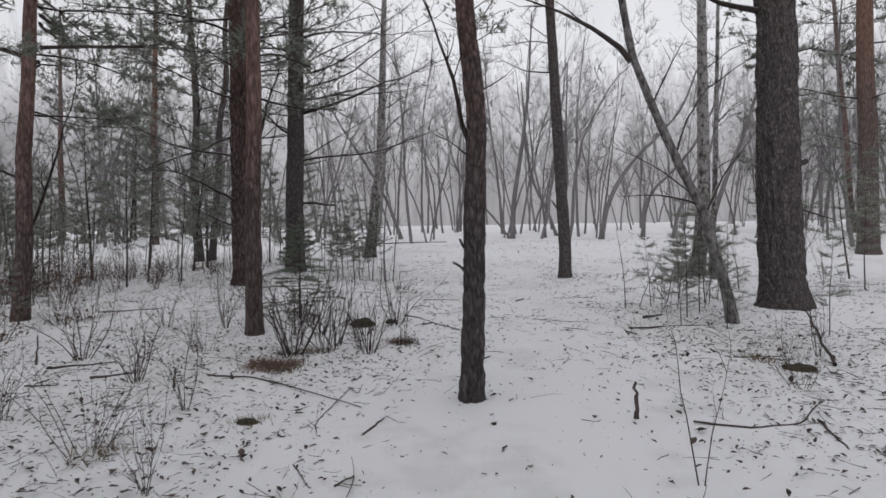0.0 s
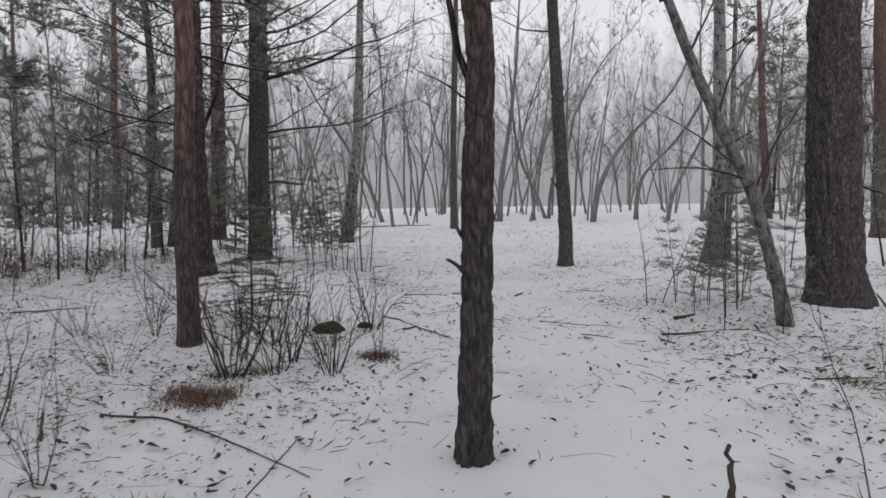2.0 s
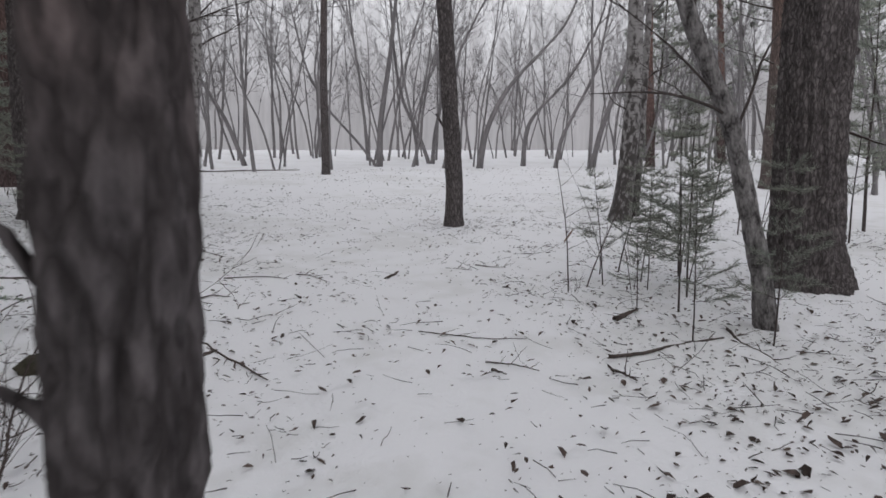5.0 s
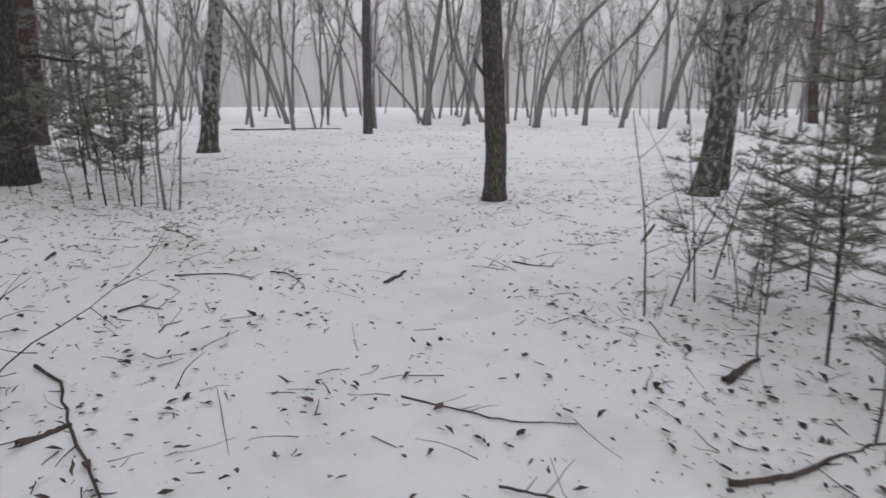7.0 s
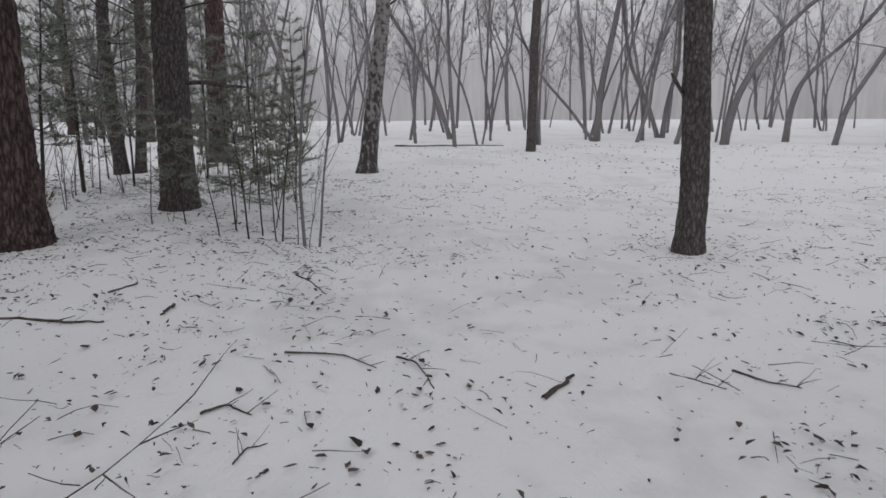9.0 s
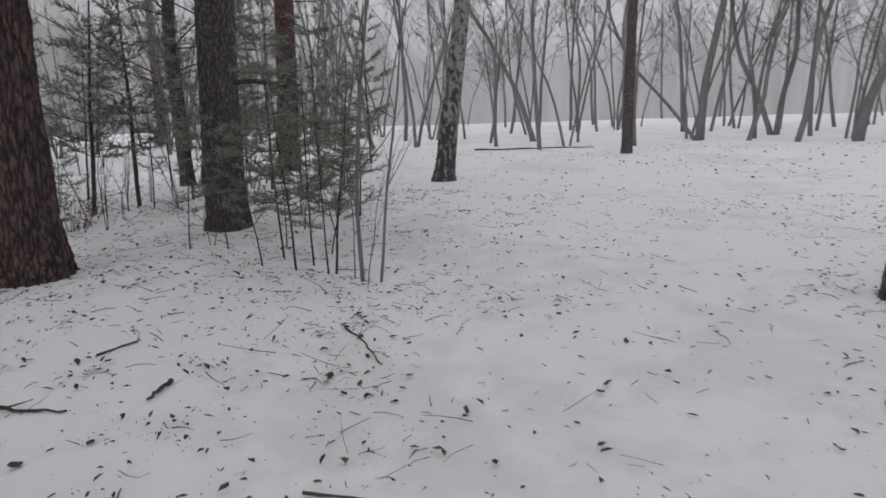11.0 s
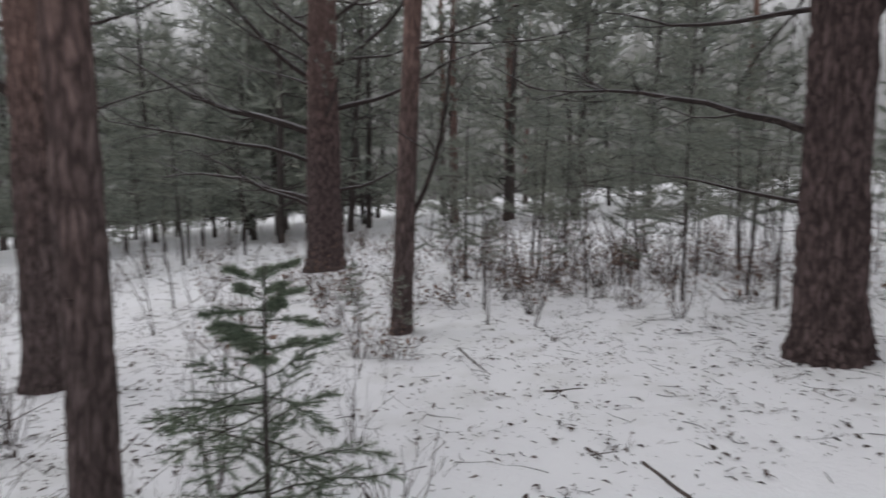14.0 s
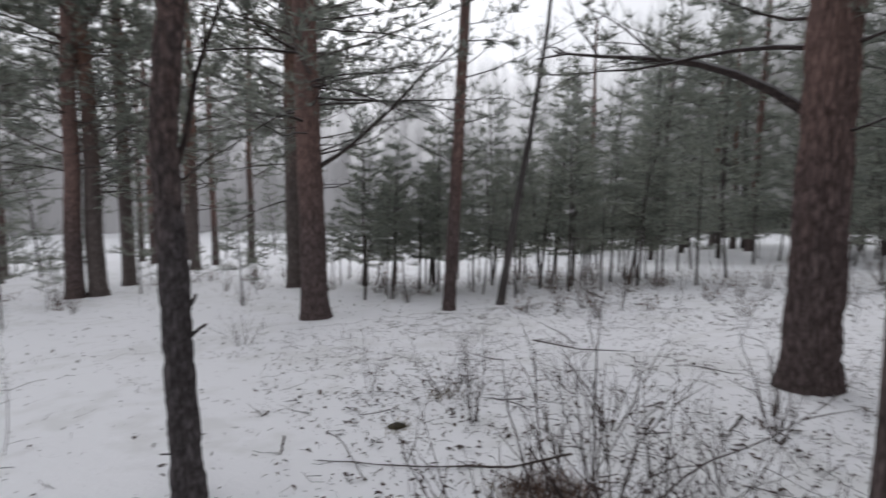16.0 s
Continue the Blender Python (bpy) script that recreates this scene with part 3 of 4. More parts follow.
big_tree("pine_tree", -6.5, 8.88, "young pine with orange bark and a rising side branch", REDPINE, straight(10, 0.1, 0.4, 0.02, 8), 0.25, 10,
         [(1.35, 75, 2.9, 0.03, 1.15, 7), (2.2, 200, 1.8, 0.02, 0.4, 7)] + whorl(2.3, 6, 10, 2.2, 0.02, 13, 0.15, 9), 0, 48, 160, 0.06, 0.15, 1.2, 0.12, 8, green=2.25, crown_drop=6.0, crown_scale=1.1)
# low_crown here sits above the view, added only to dim the snow beneath
big_tree("pine_tree", 5.02, 8.55, "massive old pine with dark rugged bark", DARKPINE, straight(15, -0.1, 0, 0.015, 9), 0.62, 15,
         [(4.35, 182, 1.7, 0.055, 0.25, 5), (3.2, 190, 0.28, 0.04, 0.3, 0), (2.05, 350, 0.22, 0.05, 0.35, 0), (1.45, 350, 0.6, 0.02, -0.5, 2), (3.1, 10, 0.4, 0.02, 0.1, 1), (3.7, 20, 0.9, 0.02, 0.4, 3)] + whorl(4.3, 9, 12, 2.8, 0.04, 14, 0.15, 9), 1, 84, 220, 0.11, 0.32, 0.7, 0.34, 9, green=5.0, low_crown=6.5)
big_tree("pine_tree", 13.3, 18.2, "tall grey-brown pine with dead lower limbs", PINE, straight(15, 0.1, 0, 0.03, 10), 0.62, 15, whorl(2.0, 9, 20, 2.6, 0.03, 15, 0.15, 8), 2, 32, 80, 0.05, 0.2, 0.8, 0.28, 10, green=3.2)
big_tree("pine_tree", -5.38, 5.62, "stout pine with flaking reddish bark and a long dead limb", REDPINE, straight(14, 0.0, 0, 0.02, 11), 0.52, 14,
         [(2.7, 305, 3.2, 0.055, 1.0, 8), (3.3, 95, 1.6, 0.02, 0.3, 7), (2.5, 90, 1.4, 0.015, 0.2, 6), (3.6, 290, 2.0, 0.02, 0.2, 8)] + whorl(3.0, 8, 12, 2.5, 0.03, 16, 0.15, 9), 2, 80, 220, 0.11, 0.28, 0.8, 0.26, 11, green=3.2)
big_tree("pine_tree", -12.4, 7.05, "old spreading pine with many low limbs", MAROON, straight(13, 0, 0, 0.03, 12), 0.80, 13,
         [(z, a, ln, r, rise, 9) for z, a, ln, r, rise in ((1.5, 262, 3.4, 0.06, 0.35), (1.35, 285, 2.6, 0.045, 0.45), (1.7, 100, 2.2, 0.04, 0.3), (2.9, 275, 4.6, 0.08, 0.35), (2.3, 290, 3.8, 0.05, 0.3), (3.4, 95, 3.4, 0.06, 0.25),
                                                           (4.0, 265, 4.2, 0.06, 0.5), (4.3, 80, 3.6, 0.06, 0.6), (5.0, 250, 4.0, 0.05, 0.7), (5.2, 110, 3.6, 0.05, 0.7), (3.2, 20, 3.0, 0.04, 0.3))] + whorl(3, 8, 12, 3.5, 0.04, 17, 0.3, 9), 0, 40, 120, 0.06, 0.25, 0.7, 0.3, 12, green=2.6)
big_tree("pine_tree", -2.86, -2.55, "tall red-barked pine with a long bare limb", REDPINE, straight(15, 0.4, -0.25, 0.02, 13), 0.55, 15, [(3.0, 150, 3.6, 0.05, 0.6, 8), (3.3, 150, 1.6, 0.02, 0.1, 6)] + whorl(3.8, 9, 14, 3.0, 0.035, 18, 0.1, 9) + whorl(3.1, 5.2, 16, 3.3, 0.03, 118, 0.0, 11, (40, 300)), 1, 48, 140, 0.06, 0.25, 0.8, 0.26, 13, green=2.9, crown_drop=9.0, crown_scale=1.3, low_crown=4.2)
big_tree("pine_tree", -5.45, -1.7, "slim straight pine with reddish bark", REDPINE, straight(13, -0.5, 0.3, 0.02, 14), 0.27, 13, whorl(2.5, 8, 12, 1.6, 0.016, 19, 0.3, 7), 2, 36, 110, 0.06, 0.15, 1.0, 0.14, 14, green=3.5, crown_drop=6.0)
big_tree("aspen_tree", -6.94, -1.97, "thin leaning leafless tree with dark bark", GREYBARK, [(0, 0, 0), (2, -0.25, 0.15), (4, -0.55, 0.3), (6, -0.8, 0.45), (9, -1.0, 0.6)], 0.19, 9, whorl(2.5, 8.5, 14, 1.3, 0.014, 20, 0.9, 6), None, 24, 80, 0.04, 0.15, 1.0, 0.03, 15)

# birches and broadleaf trunks
big_tree("birch_tree", -2.5, 19.8, "leaning birch with white bark and black marks", BIRCH, [(0, 0, 0), (1, 0.12, 0), (3.3, 0.42, 0), (6, 0.52, 0), (9, 0.62, 0.1), (13, 0.7, 0.2)], 0.40, 13, whorl(3.4, 12, 16, 2.4, 0.022, 21, 0.7, 8), None, 28, 90, 0.04, 0.35, 1.0, 0.06, 16, TWIG)
big_tree("birch_tree", 5.8, 13.35, "birch with pale banded bark and a dark foot", BIRCH, [(0, 0, 0), (0.6, 0.12, 0.02), (2, 0.25, 0.05), (4, 0.28, 0.1), (8, 0.35, 0.2), (13, 0.5, 0.2)], 0.33, 13, [(1.9, 185, 1.0, 0.015, 0.1, 4)] + whorl(3.4, 12, 16, 2.0, 0.02, 22, 0.7, 8), None, 32, 110, 0.04, 0.4, 1.0, 0.06, 17, TWIG)
big_tree("birch_tree", 6.35, 13.75, "thin young birch with pale bark", BIRCH, [(0, 0, 0), (2, 0.12, 0.02), (5, 0.25, 0.05), (11, 0.5, 0.2)], 0.14, 11, whorl(2.0, 10, 14, 1.3, 0.012, 23, 0.8, 6), None, 20, 80, 0.03, 0.2, 1.0, 0.03, 18, TWIG)
big_tree("aspen_tree", 3.85, 7.70, "leafless tree with pale-flecked bark leaning over the path", FLECKBARK,
         [(0, 0, 0), (0.45, -0.08, 0.0), (1.5, -0.34, 0.05), (2.1, -0.63, 0.08), (2.9, -0.97, 0.1), (3.6, -1.24, 0.1), (4.3, -1.36, 0.1), (8, -1.9, 0.2)], 0.155, 8,
         [(3.55, 178, 1.9, 0.045, 1.3, 6), (1.75, 185, 1.3, 0.012, 0.5, 4), (2.3, 20, 1.6, 0.016, 1.6, 5), (1.5, 10, 1.6, 0.014, 1.8, 5), (3.0, 10, 1.2, 0.014, 1.2, 5), (1.6, 200, 1.1, 0.015, 0.25, 3)] + whorl(4.2, 7.5, 8, 1.5, 0.015, 24, 0.8, 7), None, 44, 180, 0.12, 0.2, 1.2, 0.05, 19, TWIG)
big_tree("pine_tree", 2.72, 13.0, "slim bare pine trunk in the snow clearing", DARKPINE, [(0, 0, 0), (0.6, 0.02, 0), (3, -0.10, 0), (6.4, -0.25, 0), (12, -0.2, 0.2)], 0.28, 12,
         [(1.5, 185, 0.30, 0.022, 1.0, 0), (4.6, 185, 1.5, 0.02, 0.1, 4), (1.2, 190, 0.06, 0.012, 0.2, 0)] + whorl(4.5, 9, 8, 1.4, 0.018, 25, 0.2, 7), 1, 44, 160, 0.07, 0.22, 1.2, 0.14, 20)
big_tree("pine_tree", 1.15, 26.2, "straight dark trunk at the far edge of the clearing", DARKPINE, straight(14, 0.3, 0, 0.03, 21), 0.30, 14, whorl(5, 10, 10, 1.6, 0.02, 26, 0.2, 6), 2, 20, 60, 0.05, 0.2, 1.0, 0.15, 21)
for i, (x, y, d, tilt) in enumerate(((1.1, -11.6, 0.54, 0.2), (1.7, -11.5, 0.52, -0.3), (0.2, -15.5, 0.5, 0.1), (6.6, -19.0, 0.5, 0.2), (4.9, -21.0, 0.42, -0.2), (5.4, -26.0, 0.45, 0.1), (-4.4, -9.8, 0.5, 0.1), (-5.4, -12.5, 0.46, 0.2), (-3.0, -24.0, 0.5, 0.0), (9.0, -15.0, 0.45, 0.1))):
    big_tree("pine_tree", x, y, "tall straight pine with dark foot and reddish bark above", REDPINE if i % 2 else PINE, straight(16, tilt, 0, 0.03, 70 + i), d, 16,
             whorl(2.6 + (i % 3), 9, 16, 2.6, 0.028, 71 + i, 0.1, 8), i, 28, 70, 0.06, 0.25, 0.8, d * 0.5, 71 + i, green=3.2, crown_drop=9.0, crown_scale=1.25, low_crown=3.0 + 0.7 * (i % 4))

# crooked leafless trees at the wood's edge
for i, (x, y, d, line) in enumerate((
        (7.95, 29.3, 0.30, ((0, 0), (1.5, 0.3), (2.8, 0.85), (4.0, 1.7), (5.2, 3.0), (6.5, 4.2), (9, 5.2))),
        (10.5, 30.6, 0.24, ((0, 0), (1.2, 0.1), (2.3, 0.4), (3.7, 1.9), (4.7, 2.7), (7, 4.0), (9, 4.4))),
        (13.3, 29.1, 0.28, ((0, 0), (1.5, 0.4), (3.3, 1.0), (5.2, 1.8), (8, 2.8), (11, 3.4))),
        (3.7, 31.0, 0.30, ((0, 0), (2, 0.1), (5, 0.6), (8, 1.0), (12, 1.2))),
        (3.6, 31.1, 0.16, ((0, 0), (1.2, -0.9), (2.6, -2.2), (4.2, -3.0), (7, -3.6))),
        (6.6, 33.8, 0.22, ((0, 0), (1.5, -0.5), (3, -1.3), (5, -1.7), (9, -1.9))),
        (6.75, 33.7, 0.22, ((0, 0), (1.5, 0.15), (3, 0.5), (5, 0.4), (10, 0.6))),
        (-2.3, 32.6, 0.24, ((0, 0), (2, -0.7), (4.2, -1.9), (6.5, -3.4), (9, -4.6))),
        (11.4, 28.9, 0.20, ((0, 0), (1.3, 0.3), (3, 1.2), (4.3, 1.9), (8, 2.8))))):
    L = [(z, dx, 0.1 * math.sin(z)) for z, dx in line]
    top = L[-1][0]
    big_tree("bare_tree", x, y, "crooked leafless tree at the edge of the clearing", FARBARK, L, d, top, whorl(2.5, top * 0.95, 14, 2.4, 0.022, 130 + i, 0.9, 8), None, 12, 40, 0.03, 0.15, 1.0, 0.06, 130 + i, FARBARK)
OCCUPIED = [(o.location.x, o.location.y) for o in bpy.data.objects if o.type == "EMPTY"]

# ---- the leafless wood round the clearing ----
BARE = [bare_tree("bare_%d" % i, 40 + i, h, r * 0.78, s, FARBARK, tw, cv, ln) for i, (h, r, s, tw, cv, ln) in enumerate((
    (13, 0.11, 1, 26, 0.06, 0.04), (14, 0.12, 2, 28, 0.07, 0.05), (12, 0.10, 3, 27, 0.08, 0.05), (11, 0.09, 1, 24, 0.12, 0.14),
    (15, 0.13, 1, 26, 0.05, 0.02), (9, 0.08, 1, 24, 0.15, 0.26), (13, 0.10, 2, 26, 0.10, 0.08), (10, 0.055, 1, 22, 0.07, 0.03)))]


def scatter(n, area, seed, gap, keep=None):
    """n places in a rectangle, no two nearer than gap."""
    g, out, tries = np.random.default_rng(seed), [], 0
    while len(out) < n and tries < n * 60:
        tries += 1
        x, y = g.uniform(area[0], area[1]), g.uniform(area[2], area[3])
        if keep and not keep(x, y):
            continue
        if any((x - a) ** 2 + (y - b) ** 2 < gap * gap for a, b in out) or any((x - a) ** 2 + (y - b) ** 2 < 0.8 for a, b in OCCUPIED):
            continue
        out.append((x, y))
    return out


def plant(kind, meshes, names, x, y, label, category, group, seed, scale, tilt=0.0):
    g = np.random.default_rng(seed)
    ob = thing(kind, pose(x, y, ground_z(x, y), g.normal(0, tilt), g.normal(0, tilt), g.uniform(0, 360)) @ Matrix.Diagonal((scale, scale, scale, 1)), label, category, group)
    for me, nm in zip(meshes, names):
        part(nm, me, ob)
    return ob


def clearing(x, y):
    """The wood's edge: farther ahead, nearer to the right."""
    return y > 27.5 + 0.06 * x + 1.8 * math.sin(x * 0.35) and not (-1 < x < 3 and y < 28)


k = 0
for x, y in scatter(104, (-22, 34, 27, 44), 61, 1.1, keep=clearing):
    k += 1
    plant("bare_tree", BARE[k * 5 % 8], ("trunk", "crown"), x, y, "leafless grey broadleaf tree at the edge of the clearing", "tree", "trees of the leafless wood", 1000 + k, 0.75 + 0.45 * (k * 7 % 10) / 10, 3)
for x, y in scatter(48, (-40, 50, 44, 62), 62, 1.6):
    k += 1
    plant("bare_tree", BARE[k * 3 % 8], ("trunk", "crown"), x, y, "leafless grey tree deep in the wood", "tree", "trees of the leafless wood", 1000 + k, 0.85 + 0.45 * (k * 7 % 10) / 10, 3)
for x, y in scatter(20, (13, 36, 8, 28), 63, 1.8):
    k += 1
    plant("bare_tree", BARE[k * 3 % 8], ("trunk", "crown"), x, y, "leafless grey broadleaf tree beside the clearing", "tree", "trees of the leafless wood", 1000 + k, 0.7 + 0.4 * (k * 7 % 10) / 10, 3)

# ---- young pines ----
YOUNG = [young_pine("young_%d" % i, 70 + i, h, r, w, bare, NEEDLE, c, ln, sr, wd, st, tw) for i, (h, r, w, bare, c, ln, sr, wd, st, tw) in enumerate((
    (2.2, 0.55, 8, 0.30, 4, 0.085, 0.014, 0.055, 0.055, 3), (3.2, 0.85, 9, 0.28, 4, 0.12, 0.024, 0.060, 0.075, 3), (4.6, 1.25, 12, 0.20, 3, 0.19, 0.040, 0.085, 0.125, 3),
    (1.4, 0.40, 7, 0.28, 4, 0.065, 0.009, 0.050, 0.042, 3), (6.5, 1.7, 17, 0.06, 3, 0.30, 0.065, 0.070, 0.230, 2), (1.5, 0.42, 7, 0.22, 8, 0.055, 0.008, 0.026, 0.026, 3)))]
YN = ("stem", "branchwork", "needles")


def thicket(n, area, seed, gap, sizes, label, keep=None, smin=0.8, smax=1.25, group="young pines of the thicket"):
    g = np.random.default_rng(seed)
    for x, y in scatter(n, area, seed, gap, keep=keep):
        plant("young_pine", YOUNG[sizes[int(g.integers(0, len(sizes)))]], YN, x, y, label, "young pine", group, int(g.integers(0, 9999)), g.uniform(smin, smax), 3)


thicket(38, (-17, -5.6, 12.5, 25), 81, 0.8, (0, 1, 1, 3, 2), "young pine with grey-green needles in the thicket")
thicket(16, (-11, -6.6, 8.6, 13), 80, 0.7, (0, 3, 1, 3), "thin young pine among dry undergrowth")
thicket(15, (-3.5, -1.5, 12.6, 15.6), 82, 0.34, (3, 0, 3), "thin young pine sapling beside old pines", lambda x, y: (x + 3.67) ** 2 + (y - 14.4) ** 2 > 0.5 and x + 0.35 * y < 3.6, 0.75, 1.05)
thicket(12, (-6.6, -3.4, 15.5, 19.5), 88, 0.5, (3, 0, 1), "thin young pine sapling behind old pines")
thicket(54, (-15.5, -6.0, -9, -2.0), 83, 0.5, (1, 2, 2), "young pine with bare stem in the dense thicket", None, 0.8, 1.1)
thicket(13, (-8.0, -4.7, -11, -4.6), 90, 0.6, (2, 1, 2), "bushy young pine at the thicket's edge", None, 0.7, 1.0)
thicket(30, (-27, -13, -9, 3.5), 84, 0.9, (2, 2, 1), "young pine with spreading green boughs")
thicket(24, (-27, -15.5, 4, 26), 85, 1.0, (2, 2, 1, 0), "young pine before the dark edge of the wood", lambda x, y: -x > 1.2 * (y - 9))
thicket(7, (3.2, 4.7, 6.9, 9.9), 86, 0.45, (3,), "small pine sapling with sparse needles beside the path", lambda x, y: (x - 5.02) ** 2 + (y - 8.55) ** 2 > 0.6, 0.7, 1.05)
thicket(10, (6.2, 11, 8, 12.5), 89, 0.7, (3, 0, 1), "small pine sapling behind the old pine")
thicket(30, (-7, 9, -20, -5), 87, 1.0, (0, 3, 1), "small young pine under the tall pines")

for i, (x, y, s, k) in enumerate(((3.46, 8.23, 1.2, 5), (3.09, 7.53, 0.8, 5), (3.8, 8.6, 1.25, 5), (3.15, 8.35, 0.62, 5), (3.6, 7.35, 0.9, 5), (4.2, 9.3, 1.2, 5), (3.62, 8.95, 0.8, 5), (-6.2, 8.45, 0.62, 5), (-6.75, 8.3, 0.55, 5), (-6.1, 8.95, 0.5, 5), (-1.9, 13.2, 1.3, 5), (-2.3, 13.35, 1.45, 5), (-1.65, 13.0, 1.1, 5))):
    plant("young_pine", YOUNG[k], YN, x, y, "wispy pine sapling with grey-green needles beside the path", "young pine", "pine saplings beside the path", 500 + i, s, 3)

# the dark wall of half-grown conifers to the west and south-west
thicket(34, (-42, -20, -28, 6), 141, 1.9, (4,), "half-grown conifer with boughs to the ground", lambda x, y: y < 0.3 * (x + 50) and not (-19 < y + 0.0 * x < -11 and x > -22), 1.45, 2.55, "conifers of the dark wood")
thicket(20, (-44, -22, 0, 24), 142, 2.0, (4,), "half-grown conifer in the dark wood", lambda x, y: -x > 1.75 * (y - 9), 1.6, 2.6, "conifers of the dark wood")
thicket(2, (-26, -12, 32, 38), 143, 2.0, (4,), "half-grown conifer behind the thicket", None, 1.0, 1.6, "conifers of the dark wood")
thicket(9, (-16, 14, -42, -22), 144, 2.4, (4,), "half-grown conifer under the tall pines", None, 0.7, 1.2, "conifers of the dark wood")
thicket(4, (16, 32, 20, 40), 145, 2.4, (4,), "half-grown conifer among leafless trees", None, 1.2, 1.9, "conifers of the dark wood")

# the little spruce by the path
def spruce(x, y, height, radius, seed):
    gen = np.random.default_rng(seed)
    ob = thing("spruce_sapling", spot(x, y), "small green spruce sapling with drooping boughs", "spruce")
    stem = np.array([(0, 0, -0.05), (0.01, 0, height * 0.5), (0, 0.01, height)])
    part("stem", mesh_np("spruce_stem", *tubes([(stem, np.array((0.016, 0.010, 0.003)))], 8), TWIG), ob)
    for i in range(54):
        u = 0.06 + 0.92 * i / 54
        a = 2.4 * i + gen.normal(0, 0.3)
        ln = radius * (1.02 - u) ** 0.65 * gen.uniform(0.5, 1.15) + 0.03
        b = bend((0, 0, u * height), (math.cos(a), math.sin(a), 0.45 - 0.6 * (1 - u) + gen.normal(0, 0.18)), ln, 6, gen, 0.10, -0.03)
        lines = [(b, 0.006 * (1.1 - u) * np.linspace(1, 0.25, 7) + 0.0008)]
        for k in range(2, 6):
            for s in (-1, 1):
                d = (b[k] - b[k - 1]) / np.linalg.norm(b[k] - b[k - 1])
                w = np.array((-d[1], d[0], -0.15)) * s + d * 1.1
                lines.append((bend(b[k], w, ln * 0.36 * (1.25 - k / 6), 3, gen, 0.08, -0.02), 0.0018 * np.linspace(1, 0.5, 4)))
        me = mesh_np("bough", *tubes(lines, 3), TWIG)
        br = part("bough", me, ob)
        P, D = [], []
        for q, _ in lines:
            for k in range(1, len(q)):
                for f in (0.2, 0.5, 0.8):
                    P.append(q[k - 1] * (1 - f) + q[k] * f)
                    D.append((q[k] - q[k - 1]) / (np.linalg.norm(q[k] - q[k - 1]) + 1e-9))
        nv, nf = needles(P, D, 8, 0.030, 0.0019, 0.75, gen)
        part("needles", mesh_np("spruce_needles", nv, nf, FIRNEEDLE, False), br)


spruce(-2.12, 8.5, 1.38, 0.76, 3)

# ---- tall conifers around ----
def tall_pines(n, area, seed, gap, label, keep=None):
    g = np.random.default_rng(seed)
    for k, (x, y) in enumerate(scatter(n, area, seed, gap, keep=keep)):
        i = k % 3
        s = g.uniform(0.9, 1.2)
        ob = thing("pine_tree", pose(x, y, ground_z(x, y), g.normal(0, 1), g.normal(0, 1), g.uniform(0, 360)) @ Matrix.Diagonal((s, s, s, 1)), label, "tree", "tall pines of the wood")
        part("trunk", TALL[i][0], ob)
        for q, (z, sc) in enumerate(((8.0, 1.0), (3.2 + i * 0.5, 0.95))):
            c = part("crown", FARCROWNS[(i + q) % 3][0], ob, "", pose(0, 0, z, 0, 0, 140 * q) @ Matrix.Diagonal((sc, sc, sc * (0.9 if q else 1), 1)))
            part("needles", FARCROWNS[(i + q) % 3][1], c)


TALL = [(trunk_mesh("tall_trunk", REDPINE if i != 1 else PINE, straight(15, 0.2, 0, 0.04, 60 + i), 0.22, 0.06, 20, 50, 0.05, 0.2, 0.8, 30 + i),) for i in range(3)]
tall_pines(11, (-12, 14, -46, -27), 91, 2.4, "tall straight pine with reddish trunk")
tall_pines(6, (-40, -22, -25, 6), 92, 2.8, "tall pine of the dense dark wood")
tall_pines(6, (-46, -26, 0, 24), 93, 2.4, "tall pine of the dense dark wood", lambda x, y: -x > 1.75 * (y - 9))
tall_pines(2, (-28, -10, 30, 38), 94, 2.5, "tall pine behind the thicket")
tall_pines(5, (14, 30, 14, 34), 95, 3.0, "tall pine among leafless trees")

# ---- shrubs, saplings, stalks ----
SHRUB = [shrub("shrub_%d" % i, 110 + i, n, h, sp, r, SHRUBTWIG, tw, i in (0, 1, 2, 3)) for i, (n, h, sp, r, tw) in enumerate((
    (11, 1.25, 0.6, 0.0082, 3), (13, 0.8, 0.75, 0.0048, 5), (8, 1.4, 0.25, 0.006, 5), (8, 0.5, 1.0, 0.0035, 3), (3, 2.3, 0.12, 0.008, 5), (2, 1.3, 0.2, 0.006, 4)))]


def place_shrub(x, y, s, i, label="leafless shrub of thin grey-brown twigs in snow", group="bare shrubs", kind_="shrub"):
    if isinstance(SHRUB[i], list):
        ob = new(kind_)
        for me in SHRUB[i]:
            part("stem", me, ob)
    else:
        ob = new(kind_, SHRUB[i])
    ob.matrix_basis = spot(x, y, (x * 131 + y * 77) % 360, s)
    return tagged(ob, label, "shrub" if kind_ == "shrub" else "sapling", group)


place_shrub(-0.67, 8.0, 0.85, 0)
place_shrub(-1.3, 6.95, 0.85, 0)
place_shrub(-1.6, 7.5, 0.8, 0)
place_shrub(-0.85, 6.55, 0.85, 0)
place_shrub(-1.72, 6.55, 1.15, 0)
place_shrub(-1.05, 7.35, 0.7, 1)
place_shrub(-1.95, 7.15, 0.9, 1)
place_shrub(-0.5, 6.95, 0.55, 2)
place_shrub(-2.35, 3.75, 0.95, 1)
place_shrub(-2.75, 6.6, 0.8, 1)
place_shrub(3.4, 5.7, 0.45, 2)
place_shrub(1.44, 3.2, 0.75, 5)
place_shrub(-1.1, -0.6, 0.8, 1)
